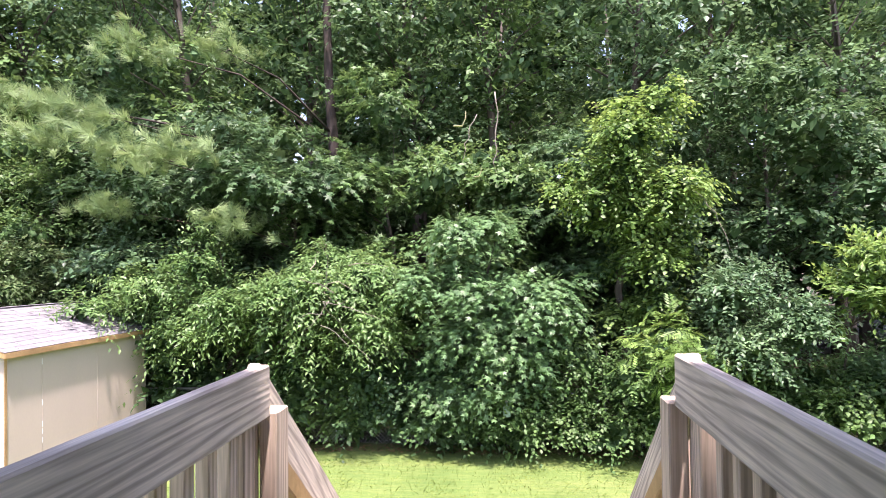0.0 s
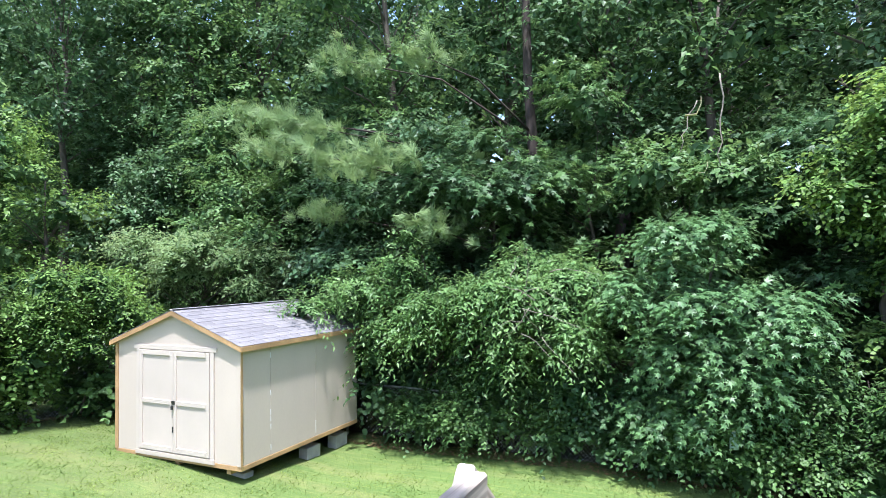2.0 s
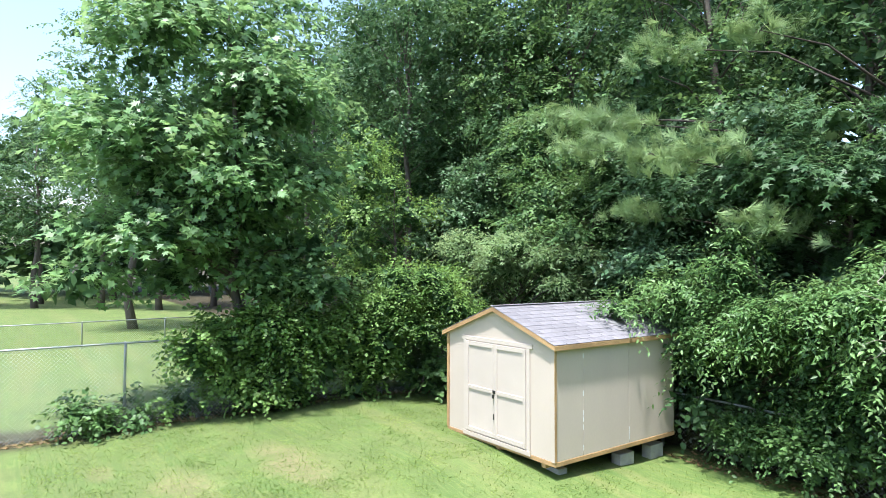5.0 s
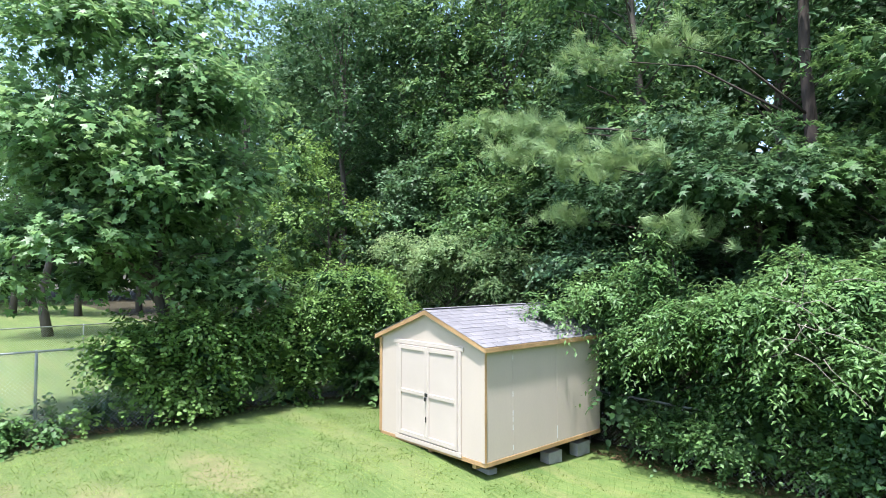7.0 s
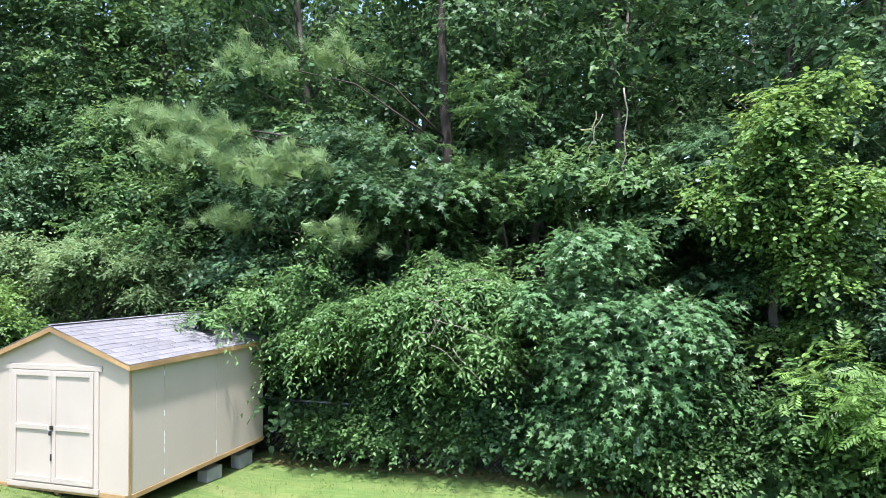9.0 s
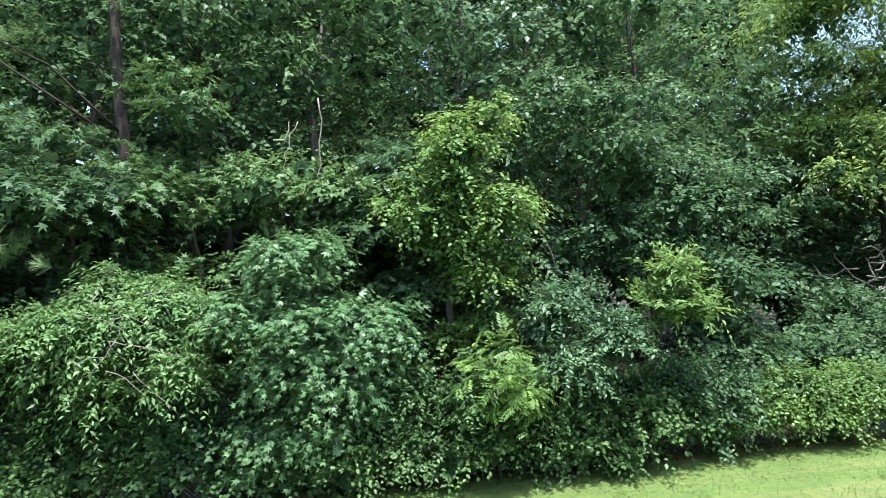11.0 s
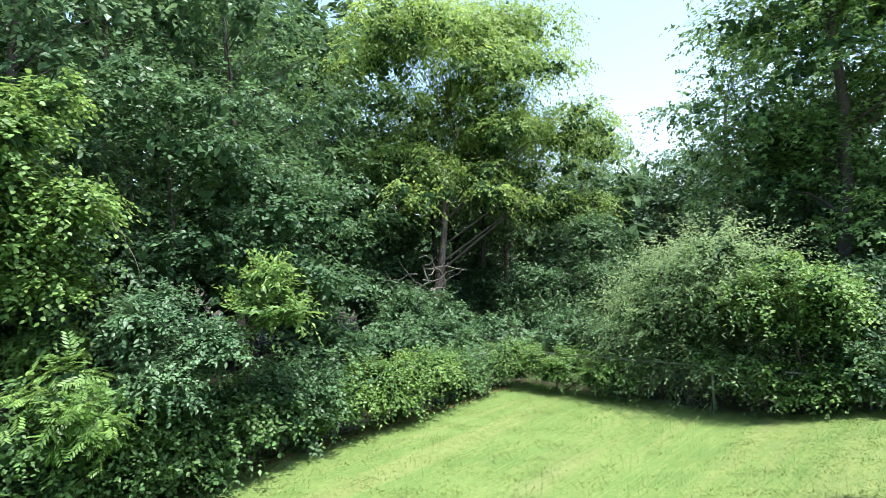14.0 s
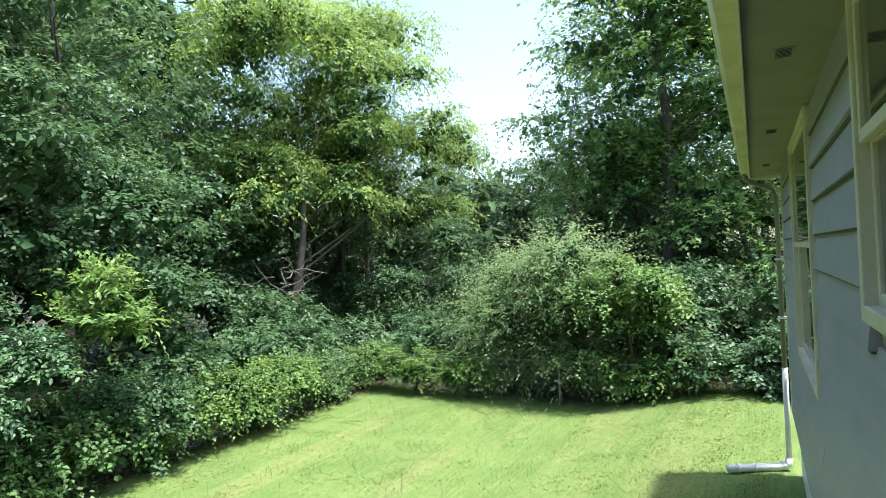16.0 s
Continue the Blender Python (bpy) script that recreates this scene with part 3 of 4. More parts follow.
for bx, by, bz, bh in ((-6.34, 9.72, -0.14, 0.28), (-6.34, 10.62, -0.16, 0.30), (-7.6, 10.6, -0.1, 0.24), (-8.85, 10.6, -0.1, 0.24), (-6.55, 8.15, 0.0, 0.145), (-8.8, 8.15, 0.0, 0.145)):
    concrete_block(bx, by, bz, bh, 0.4 if by < 8.5 else 0.2, 0.2 if by < 8.5 else 0.4)

# ---- house ----
HOUSE = Matrix.Translation((0.814, 0.565, 0)) @ pose(0, 0, 0, 0, 0, 1.12)
S0, S1, WALL_B, WALL_T, DEPTH = -0.9, 9.05, 1.45, 4.56, 7.5


def build_house():
    house = thing("house", "single-storey house with grey lap siding and cream trim", "house")
    house.matrix_world = HOUSE
    holes = [(-0.52, 0.42, 2.2, 4.25), (1.15, 2.56, 3.4, 4.5), (4.78, 6.7, 2.62, 4.52)]
    # back wall facing the yard, with openings through it
    xs = sorted({S0, S1, *(v for q in holes for v in q[:2])})
    zs = sorted({WALL_B, WALL_T + 0.3, *(v for q in holes for v in q[2:])})
    for a, b in zip(xs, xs[1:]):
        runs = []
        for c, e in zip(zs, zs[1:]):
            if any(h[0] < (a + b) / 2 < h[1] and h[2] < (c + e) / 2 < h[3] for h in holes):
                continue
            if runs and abs(runs[-1][1] - c) < 1e-6:
                runs[-1][1] = e
            else:
                runs.append([c, e])
        for c, e in runs:
            part("wall_section", box((a, -0.16, c), (b, -0.02, e)), DARKROOM, house)
    part("wall", box((S0, -DEPTH, WALL_B), (S0 + 0.14, -0.162, WALL_T + 0.3)), SIDING, house)
    part("wall", box((S1 - 0.14, -DEPTH, WALL_B), (S1, -0.162, WALL_T + 0.3)), SIDING, house)
    part("wall", box((S0 + 0.142, -DEPTH, WALL_B), (S1 - 0.142, -DEPTH + 0.14, WALL_T + 0.3)), SIDING, house)
    part("interior_floor", box((S0 + 0.142, -DEPTH + 0.142, 2.1), (S1 - 0.142, -0.162, 2.19)), RAILWOOD, house)
    part("interior_ceiling", box((S0 + 0.142, -DEPTH + 0.142, 4.6), (S1 - 0.142, -0.162, 4.68)), DARKROOM, house)
    part("foundation", box((S0 + 0.05, -DEPTH + 0.05, -0.3), (S1 - 0.05, -0.05, WALL_B - 0.003)), WHITE, house, "white painted foundation wall")
    # lap siding boards
    step = 0.225
    z = WALL_B - 0.02
    g = random.Random(2)
    while z < WALL_T - 0.02:
        spans = [(S0, S1)]
        for q in holes:
            if q[2] - 0.06 < z + step * 0.5 < q[3] + 0.06:
                spans = [s for a, b in spans for s in ((a, min(b, q[0] - 0.058)), (max(a, q[1] + 0.058), b)) if s[1] - s[0] > 0.02]
        for a, b in spans:
            n = max(1, round((b - a) / 4.2))
            for i in range(n):
                p, q2 = a + (b - a) * i / n, a + (b - a) * (i + 1) / n - 0.002
                wob = g.uniform(-0.002, 0.002)
                part("siding_board", prism([(-0.018, z + step + 0.02), (-0.018, z + 0.0), (0.026, z), (0.025, z + 0.01), (-0.006, z + step + 0.02)], 0, 1), SIDING, house).matrix_local = pose(p, wob, 0) @ Matrix(((0, q2 - p, 0, 0), (1, 0, 0, 0), (0, 0, 1, 0), (0, 0, 0, 1)))
            # dark strip painted in as the shadow line below each lap
            part("lap_shade", box((a + 0.01, -0.004, z - 0.012), (b - 0.01, 0.012, z - 0.001)), ROOF_AND_SHADE, house, "dark strip coloured as the shade under the lapped board")
        z += step
    # windows
    for a, b, c, e in holes[1:]:
        win = new("window")
        win.parent = house
        for lo, hi in (((a - 0.055, c - 0.06), (a, e + 0.04)), ((b, c - 0.06), (b + 0.055, e + 0.04)), ((a + 0.002, e), (b - 0.002, e + 0.04)), ((a + 0.002, c - 0.06), (b - 0.002, c))):
            part("casing", box((lo[0], -0.03, lo[1]), (hi[0], 0.038, hi[1]), 0.004), TRIM_CREAM, win, "cream painted window casing")
        mid = (c + e) / 2 + 0.02
        for k, (z0, z1, y) in enumerate(((mid, e, 0.026), (c, mid + 0.04, -0.006))):
            t = 0.045
            sash = part("sash", box((a, y - 0.03, z0), (a + t, y, z1), 0.003), TRIM_CREAM, win)
            for lo, hi in (((b - t, z0), (b, z1)), ((a + t, z0), (b - t, z0 + t)), ((a + t, z1 - t), (b - t, z1))):
                part("sash", box((lo[0], y - 0.03, lo[1]), (hi[0], y, hi[1]), 0.003), TRIM_CREAM, win)
            pane = part("pane", box((a + t, y - 0.018, z0 + t), (b - t, y - 0.014, z1 - t)), GLASS, win)
            pane.visible_shadow = False
        # the room's darkness is a dark sheet set behind the panes
        part("dark_sheet", box((a + 0.03, -0.155, c + 0.02), (b - 0.03, -0.15, e - 0.02)), ROOF_AND_SHADE, win, "dark sheet added behind the glass for the unlit room")
    # doorway casing
    a, b, c, e = holes[0]
    for lo, hi in (((a - 0.1, c), (a, e + 0.1)), ((b, c), (b + 0.1, e + 0.1)), ((a + 0.002, e), (b - 0.002, e + 0.1))):
        part("door_casing", box((lo[0], -0.158, lo[1]), (hi[0], 0.032, hi[1]), 0.004), TRIM_CREAM, house)
    # corner board, soffit, fascia, roof
    part("corner_board", box((S1 - 0.05, -0.05, WALL_B - 0.02), (S1 + 0.03, 0.03, WALL_T), 0.004), TRIM_CREAM, house)
    ov = 0.375
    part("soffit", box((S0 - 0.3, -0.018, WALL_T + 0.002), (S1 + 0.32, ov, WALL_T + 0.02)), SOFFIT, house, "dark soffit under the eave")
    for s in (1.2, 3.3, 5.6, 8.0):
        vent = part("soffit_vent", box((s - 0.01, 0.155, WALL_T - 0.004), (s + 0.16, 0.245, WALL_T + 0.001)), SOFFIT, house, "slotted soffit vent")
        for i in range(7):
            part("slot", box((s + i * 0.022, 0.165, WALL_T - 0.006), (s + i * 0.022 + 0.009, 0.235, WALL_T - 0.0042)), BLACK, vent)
    part("fascia", box((S0 - 0.3, ov + 0.002, WALL_T - 0.04), (S1 + 0.32, ov + 0.022, WALL_T + 0.16), 0.003), TRIM_CREAM, house)
    part("fascia", box((S1 + 0.322, -DEPTH - 0.3, WALL_T - 0.04), (S1 + 0.345, ov + 0.022, WALL_T + 0.16), 0.003), TRIM_CREAM, house)
    mid = -DEPTH / 2
    roof = [(ov + 0.1, WALL_T + 0.17), (mid, WALL_T + 1.75), (-DEPTH - ov - 0.1, WALL_T + 0.17), (-DEPTH - ov - 0.1, WALL_T + 0.30), (mid, WALL_T + 1.88), (ov + 0.1, WALL_T + 0.30)]
    ro = part("roof", prism(roof, S0 - 0.35, S1 + 0.36), ROOF_AND_SHADE, house)
    ro.matrix_local = Matrix(((0, 1, 0, 0), (1, 0, 0, 0), (0, 0, 1, 0), (0, 0, 0, 1)))
    for s in (S0 + 0.005, S1 - 0.14):
        gb = part("gable", prism([(0, WALL_T + 0.31), (mid, WALL_T + 1.7), (-DEPTH, WALL_T + 0.31)], s, s + 0.13), SIDING, house)
        gb.matrix_local = Matrix(((0, 1, 0, 0), (1, 0, 0, 0), (0, 0, 1, 0), (0, 0, 0, 1)))
    # gutter trough with seams
    gut = [(ov + 0.024, WALL_T + 0.15), (ov + 0.024, WALL_T + 0.03), (ov + 0.095, WALL_T + 0.03), (ov + 0.125, WALL_T + 0.10), (ov + 0.125, WALL_T + 0.15), (ov + 0.115, WALL_T + 0.15), (ov + 0.115, WALL_T + 0.105), (ov + 0.09, WALL_T + 0.04), (ov + 0.034, WALL_T + 0.04), (ov + 0.034, WALL_T + 0.15)]
    gutter = part("gutter", prism(gut, S0 - 0.3, S1 + 0.34), GUTTER, house, "weathered cream metal gutter")
    gutter.matrix_local = Matrix(((0, 1, 0, 0), (1, 0, 0, 0), (0, 0, 1, 0), (0, 0, 0, 1)))
    for s in (2.0, 5.1, 8.1):
        sm = part("gutter_seam", prism([(ov + 0.022, WALL_T + 0.025), (ov + 0.098, WALL_T + 0.025), (ov + 0.130, WALL_T + 0.10), (ov + 0.130, WALL_T + 0.152), (ov + 0.126, WALL_T + 0.152), (ov + 0.126, WALL_T + 0.10), (ov + 0.096, WALL_T + 0.0295), (ov + 0.022, WALL_T + 0.0295)], s, s + 0.04), GUTTER, house)
        sm.matrix_local = gutter.matrix_local.copy()
    # downspout: outlet, elbow to the wall, pipe, lower white pipe, foot
    sp = new("downspout")
    sp.parent = house
    s = S1 + 0.12
    bm = bmesh.new()
    add_tube(bm, [(s, ov + 0.07, WALL_T + 0.03), (s, ov + 0.07, WALL_T - 0.03), (s, ov - 0.02, WALL_T - 0.10), (s, 0.12, WALL_T - 0.20), (s, 0.08, WALL_T - 0.30), (s, 0.08, 1.95)], [0.032] * 6, 8)
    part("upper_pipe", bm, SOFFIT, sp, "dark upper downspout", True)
    bm = bmesh.new()
    add_tube(bm, [(s, 0.08, 1.97), (s, 0.08, 0.75)], [0.036, 0.036], 8)
    part("lower_pipe", bm, PVC, sp, "white lower downspout", True)
    for z in (2.62, 3.4):
        part("strap", box((s - 0.05, 0.03, z), (s + 0.05, 0.13, z + 0.03), 0.002), PVC, sp)


build_house()


def build_spout_foot():
    t = thing("drain_pipe", "white plastic drain pipe lying on the lawn", "pipe")
    t.matrix_world = HOUSE @ pose(S1 + 0.12, 0.1, 0.62)
    bm = bmesh.new()
    pts = [(0, -0.02, 0.15), (0, 0.0, 0.06), (-0.05, 0.12, 0.03), (-0.12, 0.32, 0.025), (-0.2, 0.5, 0.02), (-0.3, 0.72, 0.02)]
    add_tube(bm, pts, [0.05, 0.055, 0.055, 0.056, 0.05, 0.045], 10)
    part("pipe", bm, PVC, t, "", True)
    for i in range(1, 5):
        b = bmesh.new()
        p = Vector(pts[i]).lerp(Vector(pts[i + 1]) if i < 5 else Vector(pts[i]), 0.4)
        d = (Vector(pts[i + 1]) - Vector(pts[i])).normalized() * 0.012
        add_tube(b, [p - d, p + d], [0.061, 0.061], 10)
        part("rib", b, PVC, t)


build_spout_foot()

def sloped(name, p, q, w, h, mat, parent, label=""):
    """A board that keeps its own axes, so that its grain runs along it."""
    p, q = Vector(p), Vector(q)
    ob = part(name, box((-w / 2, 0, -h / 2), (w / 2, (q - p).length, h / 2), 0.005), mat, parent, label)
    d = (q - p).normalized()
    side = d.cross(Vector((0, 0, 1))).normalized()
    m = Matrix((side, d, side.cross(d))).transposed().to_4x4()
    m.translation = p
    ob.matrix_local = m
    return ob


# ---- landing, rails and steps ----
DECK = 2.2


def build_landing():
    deck = thing("landing", "weathered wooden landing with steps and railings", "deck")
    lx, rx, y0, yl, yr = 0.2, 1.27, 0.64, 1.60, 1.67
    for i in range(8):
        a = y0 + i * 0.127
        part("deck_board", box((lx - 0.12, a, DECK - 0.04), (rx + 0.12, a + 0.12, DECK), 0.004), RAILWOOD, deck)
    for x in (lx - 0.1, rx + 0.06):
        part("joist", box((x, y0, DECK - 0.19), (x + 0.04, y0 + 1.0, DECK - 0.042)), RAILWOOD, deck)
    for x, y in ((lx - 0.1, 1.60), (rx + 0.0, 1.66), (lx - 0.1, 0.75), (rx + 0.0, 0.75)):
        part("support_post", box((x, y, 0.0), (x + 0.09, y + 0.09, DECK - 0.192)), RAILWOOD_UP, deck)
    for side, x, yend, top in ((-1, lx, yl, 3.14), (1, rx, yr, 3.165)):
        rail = part("top_rail", beam((x + side * 0.019, y0 + 0.02, top - 0.07), (x + side * 0.019, yend, top - 0.07), 0.038, 0.14, 0.005), RAILWOOD, deck, "weathered grey rail board")
        x0, x1 = sorted((x + side * 0.04, x + side * 0.12))
        part("post", box((x0, yend - 0.075, DECK - 0.15), (x1, yend + 0.02, top - 0.145), 0.004), RAILWOOD_UP, deck)
        x0, x1 = sorted((x - side * 0.015, x + side * 0.035))
        part("post_face", box((x0, yend + 0.006, DECK - 0.15), (x1, yend + 0.095, top - 0.13), 0.004), RAILWOOD_UP, deck, "tan newel post board")
        y = y0 + 0.08
        while y < yend - 0.12:
            x0, x1 = sorted((x + side * 0.042, x + side * 0.078))
            part("baluster", box((x0, y, DECK + 0.02), (x1, y + 0.04, top - 0.10), 0.003), RAILWOOD_UP, deck)
            y += 0.105
        # sloping stair rail and its balusters
        slope = 0.86
        ys, ye = yend - 0.01, yend + 2.1
        sloped("stair_rail", (x + side * 0.058, ys, top - 0.05), (x + side * 0.058, ye, top - 0.05 - slope * (ye - ys)), 0.038, 0.13, RAILWOOD, deck, "sloping weathered stair rail")
        part("stair_bottom_rail", beam((x + side * 0.02, ys + 0.1, top - 0.30), (x + side * 0.02, ye, top - 0.30 - slope * (ye - ys - 0.1)), 0.036, 0.06, 0.004), TRIM_TAN, deck)
        y = yend + 0.2
        while y < ye - 0.1:
            z = top - 0.05 - slope * (y - ys)
            x0, x1 = sorted((x + side * 0.08, x + side * 0.115))
            part("stair_baluster", box((x0, y, z - 0.72), (x1, y + 0.04, z - 0.0), 0.003), RAILWOOD_UP, deck)
            y += 0.13
        sloped("stringer", (x + side * 0.02, yend, DECK - 0.2), (x + side * 0.02, yend + 2.2, DECK - 0.2 - slope * 2.2), 0.04, 0.24, RAILWOOD, deck)
        z = top - 0.05 - slope * (ye - ys)
        x0, x1 = sorted((x + side * 0.08, x + side * 0.17))
        part("end_post", box((x0, ye - 0.09, 0.0), (x1, ye, z + 0.02), 0.004), RAILWOOD_UP, deck)
    for i in range(9):
        z = DECK - 0.185 * (i + 1)
        y = 1.62 + 0.215 * i
        part("tread", box((lx + 0.02, y, z - 0.04), (rx - 0.02, y + 0.26, z), 0.005), RAILWOOD, deck)


build_landing()

# ---- fences ----


def build_fence(name, p, q, gap=2.9, high=1.2):
    fence = thing(name, "galvanised chain-link fence overgrown with vines", "fence", "yard fences")
    p, q = Vector(p), Vector(q)
    n = max(1, round((q - p).length / gap))
    d = (q - p).normalized()
    for i in range(n + 1):
        c = p.lerp(q, i / n)
        bm = bmesh.new()
        r = 0.04 if i in (0, n) else 0.026
        add_tube(bm, [c + Vector((0, 0, -0.1)), c + Vector((0, 0, high)), c + Vector((0, 0, high + 0.035))], [r, r, r * 0.5], 8)
        part("post", bm, METAL, fence, "", True)
    bm = bmesh.new()
    add_tube(bm, [p + Vector((0, 0, high)), p.lerp(q, 0.5) + Vector((0, 0, high - 0.005)), q + Vector((0, 0, high))], [0.02] * 3, 8)
    part("top_rail", bm, METAL, fence, "", True)
    bm = bmesh.new()
    length, h, step = (q - p).length, high - 0.05, 0.075
    off = d.cross(Vector((0, 0, 1))) * 0.03
    k = -int(h / step)
    while k * step < length:
        for s in (1, -1):
            a, b = (k * step, 0.03), (k * step + h, 0.03 + h)
            t0, t1 = max(0.0, -a[0] / h), min(1.0, (length - a[0]) / h)
            if t1 > t0:
                pts = []
                for t in (t0, t1):
                    z = 0.03 + h * t if s > 0 else 0.03 + h * (1 - t)
                    pts.append(p + d * (a[0] + h * t) + off + Vector((0, 0, z)))
                add_tube(bm, pts, [0.0022, 0.0022], 3)
        k += 1
    part("wire_mesh", bm, METAL, fence)


build_fence("fence", (-12.65, -9.0, 0.12), (-12.65, 11.3, 0.0), high=1.85)
build_fence("fence", (-12.65, 11.3, 0), (14.75, 11.3, 0), high=1.02)
build_fence("fence", (14.75, 11.3, 0), (14.75, -9.0, 0), high=1.02)

# ---- vegetation ----


def crown(seed, centre, radii, n, small=(0.28, 0.42)):
    return clumps_in(np.random.default_rng(seed), centre, radii, n, small)


def along(seed, p, q, z0, z1, depth, n, r=(0.35, 0.6)):
    """Clumps along a fence line."""
    g = np.random.default_rng(seed)
    t = g.uniform(0, 1, (n, 1))
    c = np.array(p) * (1 - t) + np.array(q) * t
    c = np.concatenate([c, g.uniform(z0, z1, (n, 1))], 1)
    c[:, :2] += g.normal(size=(n, 2)) * depth
    return c, g.uniform(*r, (n, 1)) * np.array((1, 1, 0.85)) * g.uniform(0.85, 1.15, (n, 3))


# young gum tree by the neighbour's fence
plant(1, "gum_tree", "young broadleaf tree with light green star leaves", "tree", (-13.0, 5.1, 0), (-13.2, 4.6, 9.5), 0.13,
      [crown(1, (-13.7, 4.5, 6.4), (1.9, 2.9, 3.9), 42), crown(2, (-13.5, 2.9, 3.6), (1.4, 1.8, 1.3), 14), crown(3, (-13.2, 6.4, 3.0), (1.1, 1.6, 1.1), 12)], 26000, 0.165, STAR, LEAF_GUM, per=6, length=0.55, droop=0.3, up=0.7)
# vines and shrubs over the left fence
plant(2, "fence_hedge", "dense green shrubs and vines over chain-link fence", "hedge", (-12.9, 6.0, 0), (-12.9, 6.0, 1.6), 0.05,
      [along(5, (-12.7, 3.9), (-12.4, 8.4), 0.25, 2.2, 0.22, 48)], 24000, 0.09, ROUND, LEAF_LIGHT)
plant(3, "bush", "small leafy bush growing through the fence", "bush", (-12.6, 2.4, 0), (-12.6, 2.4, 0.8), 0.03,
      [crown(7, (-12.5, 2.3, 0.62), (0.5, 0.75, 0.5), 9)], 1900, 0.09, ROUND, LEAF_MID)
plant(4, "bush", "yellow-green bush behind the shed", "bush", (-12.6, 9.8, 0), (-12.6, 9.8, 2.4), 0.06,
      [crown(8, (-11.7, 9.1, 2.5), (0.9, 1.4, 1.2), 20)], 13500, 0.075, OVAL, LEAF_LIGHT)
plant(5, "shrub", "large grey-green shrub behind the shed", "bush", (-11.6, 12.0, 0), (-11.6, 11.9, 3.4), 0.08,
      [crown(9, (-13.1, 11.6, 3.4), (1.0, 0.8, 0.9), 10), crown(10, (-11.3, 11.6, 3.75), (1.0, 0.8, 0.85), 10), crown(56, (-9.6, 11.8, 3.2), (1.0, 0.6, 0.7), 9)], 17000, 0.115, LANCE_WIDE, LEAF_PALE)
# drooping feather-leaved bush hanging over the shed
plant(6, "drooping_tree", "arching small tree with drooping narrow leaves", "tree", (-4.5, 11.9, 0), (-4.9, 11.5, 3.7), 0.09,
      [crown(11, (-5.5, 11.0, 3.0), (1.4, 0.5, 0.9), 13), crown(12, (-2.55, 10.9, 3.0), (1.4, 0.5, 0.75), 13), crown(13, (-5.4, 10.8, 2.15), (0.55, 0.4, 0.5), 6), crown(24, (-4.4, 10.7, 2.35), (0.5, 0.4, 0.55), 5),
       crown(25, (-2.95, 10.6, 2.05), (0.5, 0.35, 0.55), 5), crown(29, (-1.3, 10.6, 2.4), (0.6, 0.45, 0.55), 6), crown(14, (-6.5, 11.0, 3.0), (0.45, 0.4, 0.25), 4), (np.array([[-6.75, 10.1, 2.62]]), np.array([[0.42, 0.4, 0.08]])), crown(23, (-5.15, 11.0, 4.05), (0.45, 0.35, 0.35), 4)],
      29000, 0.105, LANCE_WIDE, LEAF_DROOP, per=11, length=0.6, droop=0.5, spread=0.95, shell=0.35, up=1.1)
plant(7, "gum_sapling", "broadleaf sapling with star leaves at the wood edge", "tree", (0.5, 11.4, 0), (0.5, 11.0, 3.4), 0.06,
      [crown(15, (0.7, 10.6, 2.75), (0.85, 0.7, 0.6), 10), crown(16, (0.3, 10.7, 1.5), (1.2, 0.6, 0.7), 10), crown(26, (1.55, 10.7, 2.75), (0.55, 0.5, 0.4), 6), crown(27, (-0.4, 10.7, 3.15), (0.6, 0.5, 0.4), 6), crown(28, (0.4, 11.0, 3.9), (0.8, 0.6, 0.4), 6), crown(66, (-0.3, 10.7, 2.35), (0.5, 0.4, 0.4), 5)], 15000, 0.108, STAR5, LEAF_SILVER, per=7, droop=0.6)
plant(8, "vine_column", "tree wrapped in yellow-green vines", "tree", (3.3, 12.0, 0), (3.3, 11.8, 5.8), 0.12,
      [crown(17, (3.3, 11.4, 5.3), (0.9, 0.7, 1.7), 14), crown(18, (2.6, 11.3, 4.2), (0.7, 0.6, 0.9), 6), crown(19, (3.2, 11.5, 3.0), (0.9, 0.6, 1.0), 8), crown(95, (2.2, 11.2, 4.7), (0.55, 0.45, 0.6), 5), crown(96, (3.5, 11.1, 3.9), (0.7, 0.45, 0.6), 6), crown(97, (3.9, 11.3, 6.4), (0.5, 0.4, 0.5), 4)], 18000, 0.082, ROUND, LEAF_YELLOW, droop=0.5)
plant(9, "bush", "pale blue-green shrub at the wood edge", "bush", (5.2, 11.2, 0), (5.2, 11.0, 3.0), 0.06,
      [crown(20, (5.1, 10.6, 2.5), (1.1, 0.8, 1.0), 12)], 7500, 0.09, OVAL, LEAF_BLUE)
plant(10, "sapling", "bright yellow-green sapling with feathery leaves", "tree", (6.5, 10.9, 0), (6.5, 10.6, 3.7), 0.03,
      [crown(21, (6.6, 10.2, 3.35), (0.35, 0.3, 0.45), 7, (0.3, 0.45)), crown(69, (6.6, 10.2, 2.75), (0.6, 0.45, 0.35), 8, (0.3, 0.45))], 2600, 0.13, LANCE_WIDE, LEAF_YELLOW, length=0.5, per=11, droop=0.12)
plant(11, "fern_tree", "sapling with long feather leaves", "tree", (3.6, 11.0, 0), (3.6, 10.6, 2.2), 0.03,
      [crown(22, (3.7, 10.3, 1.9), (0.7, 0.5, 0.5), 7)], 600, 0.27, FROND, LEAF_LIGHT, per=5, droop=0.3)
